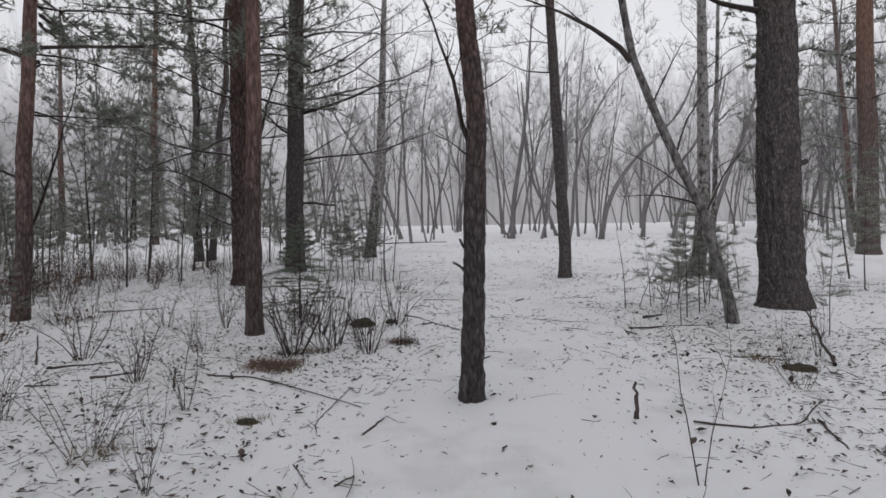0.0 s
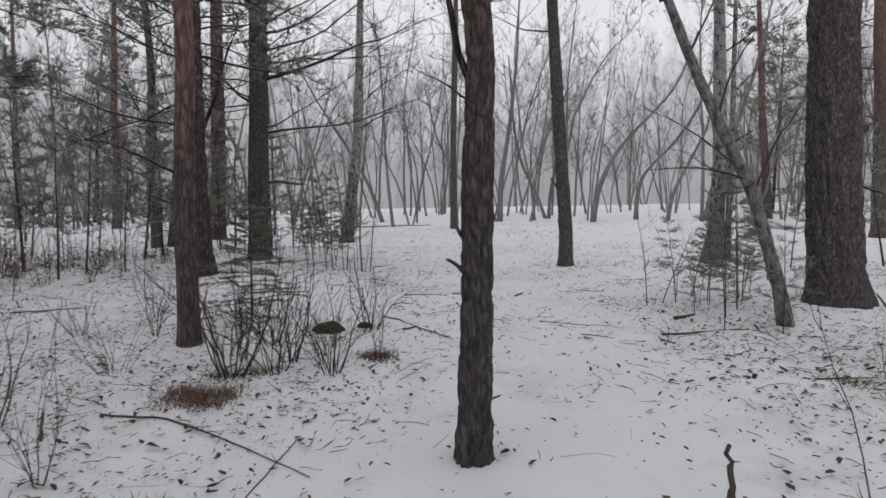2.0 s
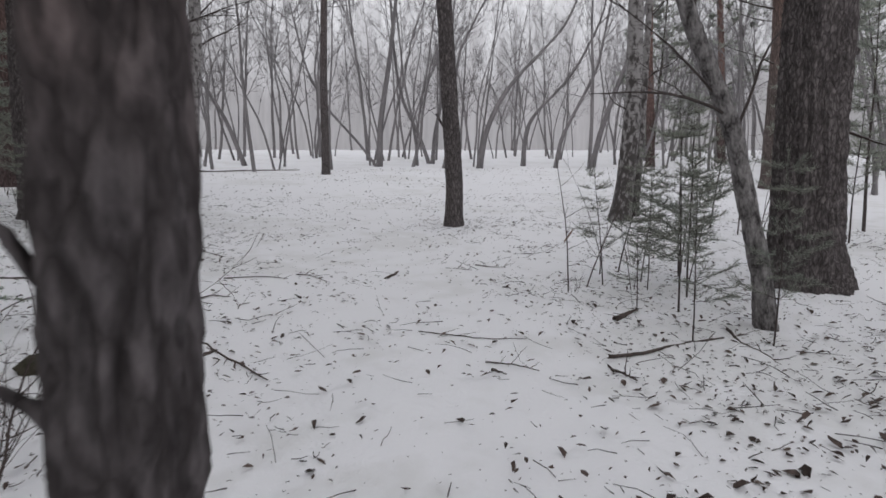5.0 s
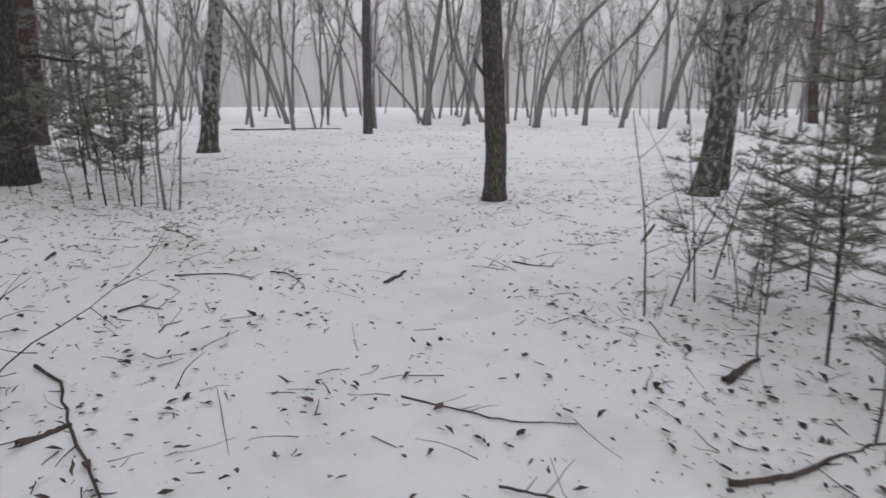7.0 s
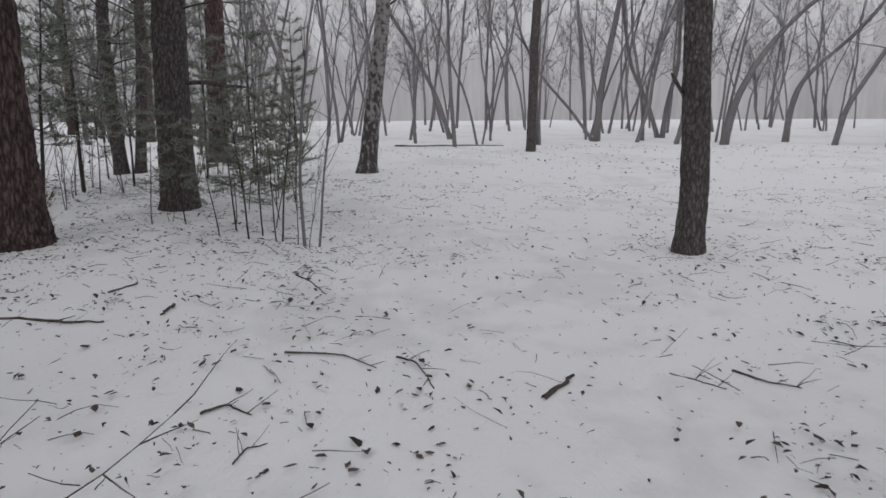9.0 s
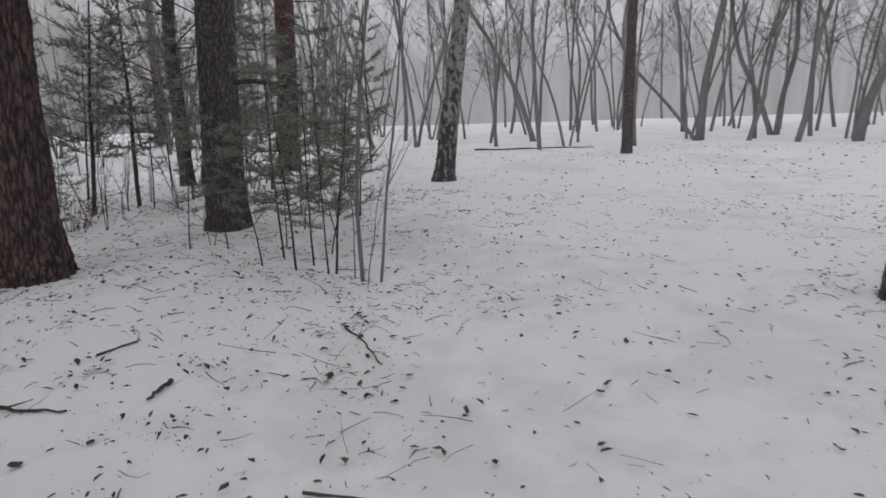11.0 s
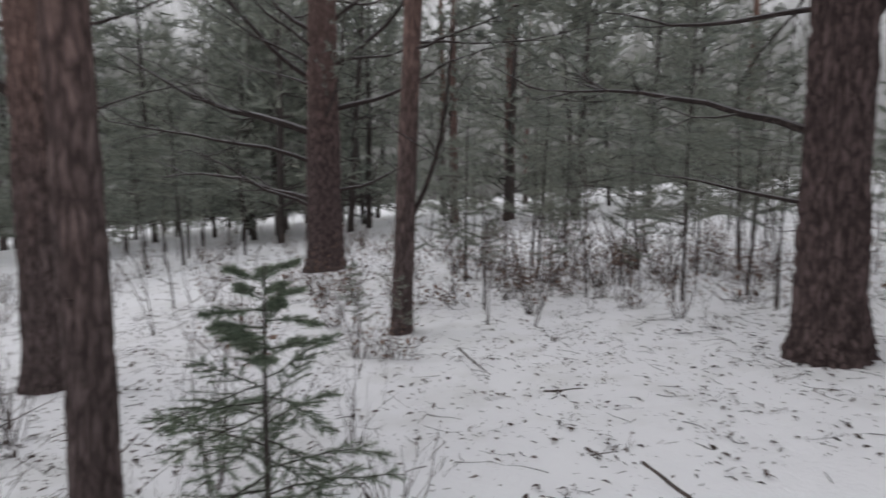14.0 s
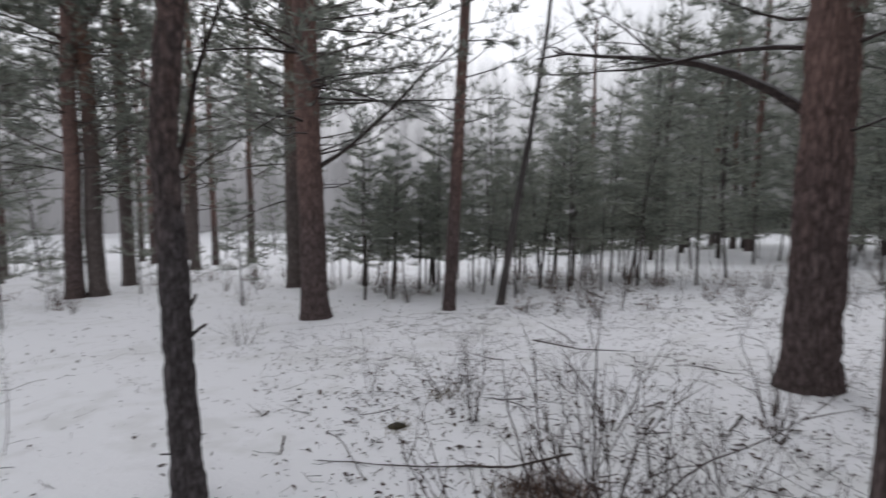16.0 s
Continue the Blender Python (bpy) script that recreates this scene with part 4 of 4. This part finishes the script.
place_shrub(-3.0, 7.95, 0.9, 2)
for i, (x, y, s) in enumerate(((-1.35, 6.6, 0.9), (-0.95, 6.75, 0.8), (-1.75, 7.0, 0.8), (-2.45, 9.0, 0.5), (-2.65, 7.75, 0.6), (-3.3, 8.7, 0.6), (-1.85, 7.9, 0.5), (-3.9, 8.1, 0.7), (-2.1, 4.6, 0.7), (-2.9, 5.4, 0.7), (-3.4, 4.3, 0.8), (-1.7, 3.2, 0.5), (-3.9, 6.2, 0.8), (3.1, 5.0, 0.6), (3.9, 6.0, 0.6))):
    place_shrub(x, y, s, i % 3)
place_shrub(2.85, 8.95, 0.6, 3)


def stalk(x, y, height, lean, seed, leaf):
    """A single thin upright stalk with a few side twigs, one with a curled dead leaf."""
    gen = np.random.default_rng(seed)
    ob = thing("dry_stalk", spot(x, y), "thin upright dry stalk with few side twigs in snow", "sapling")
    st = bend((0, 0, -0.04), (lean, 0.0, 1), height, 9, gen, 0.03, 0.0)
    part("stem", mesh_np("stalk_stem", *tubes([(st, 0.0075 * np.linspace(1, 0.3, 10))], 7), SHRUBTWIG), ob)
    for k in range(7):
        i = int(gen.integers(2, 10))
        a = gen.uniform(0, 2 * math.pi)
        tw = bend(st[i], (math.cos(a), math.sin(a), gen.uniform(0.0, 0.7)), gen.uniform(0.15, 0.42), 5, gen, 0.12, 0.02)
        part("twig", mesh_np("stalk_twig", *tubes([(tw, 0.003 * np.linspace(1, 0.35, 6))], 4), SHRUBTWIG), ob)
    if leaf:
        u = np.linspace(-1, 1, 7)
        V = [(0.05 * math.sin(1.1 * v) + 0.02, 0.022 * w * (1 - v * v) ** 0.5, st[4][2] - 0.03 + 0.065 * v + 0.012 * w * w) for v in u for w in (-1, 0, 1)]
        F = [(3 * i + j, 3 * i + j + 1, 3 * i + j + 4, 3 * i + j + 3) for i in range(6) for j in range(2)]
        part("leaf", mesh_np("curled_leaf", np.array(V) + (st[4][0], st[4][1], 0), F, DRYLEAF), ob, "curled brown dead leaf")


stalk(2.82, 8.98, 1.32, 0.0, 31, True)
stalk(3.08, 9.15, 1.05, 0.30, 32, False)
g = np.random.default_rng(17)
for x, y in scatter(34, (-12, -5.4, 8.8, 19), 150, 0.5) + scatter(12, (3.3, 7.5, 7.0, 12.0), 152, 0.5) + scatter(12, (-6.5, -3.0, 13.5, 20), 153, 0.5):
    place_shrub(x, y, g.uniform(0.6, 1.1), int(g.choice((4, 4, 5, 4))), "thin leafless sapling standing in the snow", "thin saplings", "sapling")
for x, y in scatter(40, (-22, -7, -2, 14), 154, 0.9) + scatter(20, (-10.5, -5.2, 10.4, 16), 162, 0.5):
    place_shrub(x, y, g.uniform(0.6, 1.1), int(g.choice((4, 5))), "thin leafless sapling in the undergrowth", "thin saplings", "sapling")

# two slim stems with side shoots beside the path
pair = thing("birch_sapling", spot(-1.28, 12.9), "slim grey birch saplings growing from one foot", "sapling")
for k, (dx, dy, r, h, px, py) in enumerate(((0.02, 0.0, 0.020, 4.6, 0.0, 0.0), (-0.01, 0.02, 0.014, 4.0, 0.15, 0.03), (0.02, 0.03, 0.007, 2.2, -0.10, 0.05), (0.03, -0.02, 0.006, 1.4, 0.07, -0.05))):
    gen = np.random.default_rng(160 + k)
    st = bend((px, py, -0.05), (dx, dy, 1), h, 14, gen, 0.055, 0.05)
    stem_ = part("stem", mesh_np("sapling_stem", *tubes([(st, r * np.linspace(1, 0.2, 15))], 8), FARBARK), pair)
    for _ in range(12):
        i = int(gen.integers(3, 14))
        d = st[i] - st[i - 1]
        w = d / np.linalg.norm(d) + gen.normal(0, 0.45, 3)
        part("shoot", mesh_np("sapling_shoot", *tubes([(bend(st[i], w, gen.uniform(0.3, 0.8), 5, gen, 0.12, 0.05), r * 0.3 * np.linspace(1, 0.3, 6))], 5), GREYBARK), stem_)

# dry brown undergrowth
def leafy(seed, stems, height, spread):
    gen = np.random.default_rng(seed)
    lines, P = [], []
    for _ in range(stems):
        a, q = gen.uniform(0, 2 * math.pi), gen.uniform(0.1, 1) * spread
        st = bend((0.15 * q * math.cos(a), 0.15 * q * math.sin(a), -0.04), (q * math.cos(a), q * math.sin(a), 1), height * gen.uniform(0.5, 1.1), 7, gen, 0.12, 0.0)
        lines.append((st, 0.004 * np.linspace(1, 0.3, 8)))
        for k in range(2, 8):
            P += [st[k] + gen.normal(0, 0.05, 3)]
    P = np.array(P)
    n = len(P)
    u, w = gen.normal(0, 0.014, (n, 3)), gen.normal(0, 0.009, (n, 3))
    V = np.stack([P - u, P + w, P + u, P - w], 1).reshape(-1, 3)
    return mesh_np("stalks", *tubes(lines, 3), SHRUBTWIG), mesh_np("dry_leaves", V, np.arange(4 * n).reshape(-1, 4), DRYLEAF, False)


BUSH = [leafy(180 + i, 20, h, s) for i, (h, s) in enumerate(((0.75, 0.7), (1.05, 0.45), (0.5, 1.0)))]
for k, (x, y) in enumerate(scatter(42, (-12.5, -7.2, 8.6, 14), 155, 0.5) + scatter(40, (-20, -9, 2, 14), 156, 0.7) + scatter(14, (-14, -6, -2.4, 1.0), 157, 0.6) + scatter(12, (-9, -5.5, 6.6, 9), 158, 0.4) + scatter(24, (-11, -5.4, 10.2, 16), 161, 0.6) + scatter(28, (-14, -4.4, -9, -2), 163, 0.6) + scatter(26, (-6, 9, -18, -6), 159, 0.8)):
    ob = thing("dry_bush", spot(x, y, 47 * k, 0.7 + 0.06 * (k % 9)), "low dry bush with curled brown leaves", "bush", "dry undergrowth")
    part("stalk_clump", BUSH[k % 3][0], ob)["kind"] = "stuff"
    part("dry_leaves", BUSH[k % 3][1], ob)["kind"] = "stuff"

# ---- moss hummocks, grass tufts, stubs ----
def hummock(x, y, r, h, seed):
    bm = bmesh.new()
    bmesh.ops.create_icosphere(bm, subdivisions=4, radius=1)
    for v in bm.verts:
        k = 1 + 0.28 * noise.noise(v.co * 2.2 + Vector((seed, 0, 0))) + 0.12 * noise.noise(v.co * 7 + Vector((0, seed, 0)))
        v.co = Vector((v.co.x * r * k, v.co.y * r * 0.8 * k, max(v.co.z, -0.3) * h * k))
    for f in bm.faces:
        f.smooth = True
    me = bpy.data.meshes.new("hummock")
    bm.to_mesh(me)
    bm.free()
    me.materials.append(MOSS)
    ob = new("moss_hummock", me)
    ob.matrix_basis = spot(x, y)
    tagged(ob, "dark mossy hummock bare of snow", "hummock", "moss hummocks")


hummock(-1.13, 8.05, 0.17, 0.10, 1)
hummock(-0.75, 8.2, 0.09, 0.05, 2)
hummock(-1.5, 4.31, 0.08, 0.035, 3)
hummock(3.42, 5.55, 0.16, 0.04, 6)


def grass(x, y, blades, h, mat, label, seed):
    gen = np.random.default_rng(seed)
    P = np.stack([gen.normal(0, 0.09, blades), gen.normal(0, 0.09, blades), np.full(blades, -0.01)], 1)
    D = np.stack([gen.normal(0, 0.7, blades), gen.normal(0, 0.7, blades), np.ones(blades)], 1)
    v, f = needles(P, D / np.linalg.norm(D, axis=1)[:, None], 2, h, 0.003, 0.2, gen)
    ob = new("grass_tuft", mesh_np("grass_tuft", v, f, mat, False))
    ob.matrix_basis = spot(x, y)
    tagged(ob, label, "grass", "grass tufts", "stuff")


for i, (x, y) in enumerate(((-1.62, 5.9), (-1.55, 6.65), (-0.45, 6.95), (3.42, 5.5), (-2.3, 3.75), (-1.75, 6.5), (-1.5, 4.33), (3.2, 5.9))):
    grass(x, y, 80, 0.08 + 0.025 * (i % 3), STRAW if i % 3 != 2 else MOSS, "tuft of withered grass in the snow", 200 + i)


for i, (x, y) in enumerate(((-1.77, 6.0), (-1.62, 6.08), (-1.9, 5.9), (-1.7, 5.85), (-0.55, 7.0), (-1.95, 6.1))):
    grass(x, y, 150, 0.10, DRYLEAF, "tuft of rust-brown withered grass in the snow", 220 + i)


def stick(r, *pts, lift=0.0, label="fallen bare stick lying on the snow", name="fallen_stick"):
    """A stick on the snow through places given in plan; lift raises its far end."""
    n = len(pts)
    line = []
    for k in range(n):
        x, y = pts[k]
        line.append((x, y, ground_z(x, y) + r * 0.6 + 0.004 + lift * k / (n - 1)))
    p = np.array(line)
    t = np.linspace(0, n - 1, 4 * n)
    q = np.stack([np.interp(t, np.arange(n), p[:, k]) for k in range(3)], 1)
    gen = np.random.default_rng(int(abs(pts[0][0] * 1000 + pts[0][1] * 10)) + 1)
    base = q[0].copy()
    q[1:-1] += gen.normal(0, r * 0.45, (len(q) - 2, 3)) * np.array((1, 1, 0.4))
    lines = [(q - base, r * np.linspace(1, 0.45, len(q)) * gen.uniform(0.85, 1.15, len(q)))]
    if n > 2:
        for _ in range(3):
            i = int(gen.integers(3, len(q) - 1))
            d = q[i] - q[i - 1]
            w = np.array((d[0] - d[1] * gen.choice((-0.8, 0.8)), d[1] + d[0] * gen.choice((-0.8, 0.8)), 0.02))
            lines.append((bend(q[i] - base, w, gen.uniform(0.06, 0.2), 3, gen, 0.1, 0.0), r * 0.4 * np.linspace(1, 0.4, 4)))
    ob = new(name, mesh_np(name, *tubes(lines, 7), WOOD))
    ob.matrix_basis = pose(*base)
    return tagged(ob, label, "stick", "fallen sticks")


stick(0.013, (2.35, 7.35), (2.60, 7.36), (2.97, 7.49), (3.37, 7.56))
stick(0.010, (3.53, 7.73), (3.42, 7.45), (3.42, 7.26), (3.38, 7.04))
stick(0.024, (2.78, 8.06), (3.12, 8.29))
stick(0.009, (2.26, 7.16), (2.31, 7.07), (2.33, 6.98))
stick(0.006, (1.54, 7.43), (1.70, 7.36), (1.82, 7.23))
stick(0.009, (1.54, 7.31), (1.61, 7.22))
stick(0.007, (2.80, 8.87), (2.65, 8.01))
stick(0.010, (-0.59, 8.68), (-0.38, 8.48), (-0.12, 8.02), (0.22, 7.50))
stick(0.018, (-0.29, 7.95), (-0.14, 8.07))
stick(0.005, (1.24, 8.10), (1.48, 7.95), (1.68, 7.83), (1.95, 7.78))
stick(0.003, (0.32, 8.53), (0.56, 7.76))
stick(0.007, (-0.37, 10.21), (-0.01, 10.23), (0.26, 10.06))
stick(0.007, (0.34, 10.23), (0.48, 10.17), (0.64, 9.83))
stick(0.008, (-0.48, 9.43), (-0.39, 9.54), (-0.22, 9.45))
stick(0.017, (1.22, 9.78), (1.39, 10.08))
stick(0.007, (2.29, 10.27), (2.43, 10.15), (2.59, 10.10))
stick(0.005, (1.93, 10.18), (2.09, 10.09), (2.18, 10.03))
stick(0.008, (-2.23, 11.06), (-2.15, 11.32))
stick(0.007, (0.06, 9.03), (0.03, 8.97))
stick(0.005, (-0.11, 9.05), (-0.11, 9.17), (-0.03, 9.22))
stick(0.014, (-2.81, 10.33), (-2.43, 10.42), (-2.06, 10.42), (-1.82, 10.48))
stick(0.006, (-2.96, 10.09), (-2.98, 10.35), (-3.02, 10.65))
stick(0.014, (-1.55, 10.89), (-1.52, 10.68))
stick(0.007, (-4.09, 10.05), (-4.06, 10.35))
stick(0.008, (-0.97, 11.88), (-0.74, 11.68), (-0.51, 11.39))
stick(0.012, (-4.03, 5.82), (-3.48, 6.05))
stick(0.012, (-3.37, 5.45), (-3.04, 5.65))
stick(0.010, (-3.80, 5.19), (-3.52, 5.21))
stick(0.009, (-2.32, 5.61), (-1.83, 5.54), (-1.25, 5.13), (-0.68, 4.64))
stick(0.010, (1.81, 4.17), (2.16, 4.04), (2.57, 4.13), (3.04, 4.62))
stick(0.012, (2.74, 4.20), (2.60, 3.67))
stick(0.010, (-0.59, 4.01), (-0.47, 4.38))
stick(0.005, (-0.95, 3.54), (-0.79, 3.24))
stick(0.006, (-0.64, 3.24), (-0.54, 3.38), (-0.55, 3.10))
stick(0.010, (-5.64, 9.50), (-4.72, 9.69))
stick(0.007, (2.99, 5.95), (3.52, 5.96))
stick(0.008, (-5.02, 4.21), (-5.32, 4.40), (-5.32, 4.90))
stick(0.012, (-4.84, 1.93), (-4.92, 2.86), (-5.33, 3.25))
stick(0.006, (-0.80, 3.68), (-0.98, 4.28), (-0.86, 5.17))
stick(0.03, (-3.8, 28.4), (-2.4, 28.2), (-1.0, 28.1), (0.2, 28.0), label="long thin fallen trunk across the clearing", name="fallen_log")
stick(0.017, (3.81, 5.61), (4.05, 6.3), (4.31, 7.0), lift=0.45, label="dead branch leaning over the snow", name="dead_branch")
stick(0.012, (-4.24, 5.97), (-4.235, 5.99), lift=0.30, label="broken upright stub in the snow", name="stub")
stick(0.020, (1.41, 4.22), (1.42, 4.25), lift=0.26, label="broken upright stub in the snow", name="stub")
stick(0.012, (-2.44, 5.16), (-2.43, 5.18), lift=0.18, label="broken upright stub in the snow", name="stub")

# ---- backdrop: the wood in the distance, haze put into its colour ----
def backdrop():
    seg = 300
    V, F = [], []
    for i in range(seg):
        a = 2 * math.pi * i / seg
        x, y = 92 * math.cos(a), 10 + 92 * math.sin(a)
        V += [(x, y, -4), (x, y, 36)]
        j = (i + 1) % seg
        F.append((2 * i, 2 * j, 2 * j + 1, 2 * i + 1))
    # distance haze is painted into these pale greys and the darker west tone
    m = material("hazed_distant_wood", (0.52, 0.51, 0.515), 1.0, 0.25, (0.38, 0.372, 0.375), 0, 1.5, (1, 1, 0.12))
    n, l = m.node_tree.nodes, m.node_tree.links
    bs = n["Principled BSDF"]
    old = bs.inputs["Base Color"].links[0].from_socket
    side, sc, sr, hue = n.new("ShaderNodeTexCoord"), n.new("ShaderNodeSeparateXYZ"), n.new("ShaderNodeMapRange"), n.new("ShaderNodeMix")
    hue.data_type = "RGBA"
    l.new(side.outputs["Object"], sc.inputs[0])
    l.new(sc.outputs[0], sr.inputs[0])
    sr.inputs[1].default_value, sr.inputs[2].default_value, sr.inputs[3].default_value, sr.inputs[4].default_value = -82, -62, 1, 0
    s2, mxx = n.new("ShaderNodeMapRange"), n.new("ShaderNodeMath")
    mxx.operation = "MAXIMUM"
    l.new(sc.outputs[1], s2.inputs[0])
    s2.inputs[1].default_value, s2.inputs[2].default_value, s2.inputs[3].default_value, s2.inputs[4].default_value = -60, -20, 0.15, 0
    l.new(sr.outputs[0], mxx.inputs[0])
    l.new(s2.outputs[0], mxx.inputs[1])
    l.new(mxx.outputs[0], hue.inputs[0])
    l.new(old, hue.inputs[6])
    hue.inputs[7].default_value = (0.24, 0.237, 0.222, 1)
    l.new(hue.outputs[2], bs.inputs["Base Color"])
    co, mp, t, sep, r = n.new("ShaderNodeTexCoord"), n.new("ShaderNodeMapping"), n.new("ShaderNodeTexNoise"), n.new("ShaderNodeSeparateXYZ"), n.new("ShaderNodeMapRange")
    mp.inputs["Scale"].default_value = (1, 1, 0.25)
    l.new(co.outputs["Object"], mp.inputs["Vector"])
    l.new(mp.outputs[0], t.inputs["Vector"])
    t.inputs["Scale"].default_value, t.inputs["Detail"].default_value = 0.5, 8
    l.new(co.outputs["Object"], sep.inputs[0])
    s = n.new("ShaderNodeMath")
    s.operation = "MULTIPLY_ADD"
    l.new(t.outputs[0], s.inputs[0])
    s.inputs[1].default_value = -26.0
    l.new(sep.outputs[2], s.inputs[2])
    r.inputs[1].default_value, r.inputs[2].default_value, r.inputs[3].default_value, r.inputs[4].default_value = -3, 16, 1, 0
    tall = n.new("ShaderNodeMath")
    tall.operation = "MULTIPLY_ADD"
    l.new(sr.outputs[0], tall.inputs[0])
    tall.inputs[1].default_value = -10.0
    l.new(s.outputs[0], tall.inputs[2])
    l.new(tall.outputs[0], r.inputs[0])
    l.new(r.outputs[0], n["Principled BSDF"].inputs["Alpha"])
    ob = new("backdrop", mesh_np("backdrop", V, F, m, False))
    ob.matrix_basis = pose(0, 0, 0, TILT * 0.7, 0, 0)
    tagged(ob, "distant wood with haze painted into its grey", "backdrop", kind="structure")


backdrop()


# ---- litter on the snow ----
def bareness(x, y):
    """How much litter lies at a place: little on the trodden way and in the clearing."""
    path = 0.9 + 0.12 * (y - 4) if y < 9 else 1.2
    d = abs(x - path)
    v = (0.13 if y < 5.5 else 0.30) + 0.95 * min(1.0, max(0.0, (d - 0.7) / 1.8)) ** 1.2
    if y > 7.5:
        v = min(v, 0.6) if x > -1.0 else min(v, 0.85)
    if y > 13 and x > -2:
        v *= 0.5
    v *= (0.30 + 1.3 * max(0.0, noise.noise(Vector((x * 0.8, y * 0.8, 3))) + 0.35)) * (0.12 + 2.0 * max(0.0, noise.noise(Vector((x * 3.1, y * 3.1, 8))) + 0.25))
    v += 0.05 if y > 5.5 else 0.0
    v += 0.8 * math.exp(-((x - 3.5) / 1.6) ** 2 - ((y - 5.0) / 2.0) ** 2)
    if abs(x - 3.5) < 1.3 and abs(y - 8) < 1.6:
        v += 0.45
    for tx, ty, tr in ((-4.2, 12.3, 1.0), (2.72, 13.0, 0.6), (-1.4, 12.7, 1.0), (-1.5, 6.6, 1.6), (-2.3, 3.7, 0.9), (-3.4, 6.7, 1.5)):
        v += 0.6 * math.exp(-((x - tx) ** 2 + (y - ty) ** 2) / (tr * tr))
    return min(v, 1.0)


def litter(n, area, seed, smin, smax, weigh=True):
    g = np.random.default_rng(seed)
    x, y = g.uniform(area[0], area[1], n), g.uniform(area[2], area[3], n)
    if weigh:
        ok = np.array([g.uniform() < bareness(a, b) for a, b in zip(x, y)])
        x, y = x[ok], y[ok]
    n = len(x)
    P = np.stack([x, y, np.array([ground_z(a, b) for a, b in zip(x, y)]) + 0.020], 1)
    a, s = g.uniform(0, 2 * math.pi, n), smin + (smax - smin) * g.uniform(0, 1, n) ** 2.8
    u = np.stack([np.cos(a), np.sin(a), g.normal(0, 0.3, n)], 1) * s[:, None]
    w = np.stack([-np.sin(a), np.cos(a), np.zeros(n)], 1) * (s * g.uniform(0.12, 0.7, n))[:, None]
    up = np.stack([np.zeros(n), np.zeros(n), s * g.uniform(0.05, 0.5, n)], 1)
    c = P - up * 0.3
    V = np.stack([P - u, c - u * 0.25 + w + up, c + u * 0.45 + w * 0.8 + up, P + u, c + u * 0.35 - w * 0.8 + up, c - u * 0.35 - w + up], 1).reshape(-1, 3)
    V += (g.normal(0, 0.17, (n, 6, 3)) * s[:, None, None] * np.array((1, 1, 0.4))).reshape(-1, 3)
    i = np.arange(n)[:, None] * 6
    F = np.concatenate([i + np.array((0, 1, 2, 3)), i + np.array((0, 3, 4, 5))], 0)
    tagged(new("leaf_litter", mesh_np("leaf_litter", V, F, LEAF, False)), "dead brown leaves scattered on the snow", "leaf litter", kind="stuff")


litter(112000, (-9, 9, -1.5, 18), 5, 0.004, 0.030)
litter(1500, (1.7, 5.0, 2.4, 7.2), 15, 0.008, 0.040)
litter(1300, (-4.2, -0.7, 2.8, 6.8), 16, 0.008, 0.038)
litter(8000, (-24, -8, -4, 22), 6, 0.02, 0.06, False)
litter(2500, (-9, 9, -15, -0.5), 7, 0.012, 0.04, False)
litter(1800, (-8, 14, 18, 29), 8, 0.012, 0.05, False)


def twiglets(n, area, seed):
    g, lines = np.random.default_rng(seed), []
    while len(lines) < n:
        x, y = g.uniform(area[0], area[1]), g.uniform(area[2], area[3])
        if g.uniform() > bareness(x, y):
            continue
        a, ln = g.uniform(0, 2 * math.pi), 0.04 + 0.3 * g.uniform() ** 2.5
        p = bend((x, y, ground_z(x, y) + 0.016), (math.cos(a), math.sin(a), g.normal(0.05, 0.12)), ln, 3, g, 0.18, -0.01)
        lines.append((p, g.uniform(0.0014, 0.004) * np.linspace(1, 0.5, 4)))
    tagged(new("twig_litter", mesh_np("twig_litter", *tubes(lines, 3), TWIG)), "small broken twigs strewn over the snow", "twig litter", kind="stuff")


twiglets(7500, (-9, 9, -1.5, 18), 9)
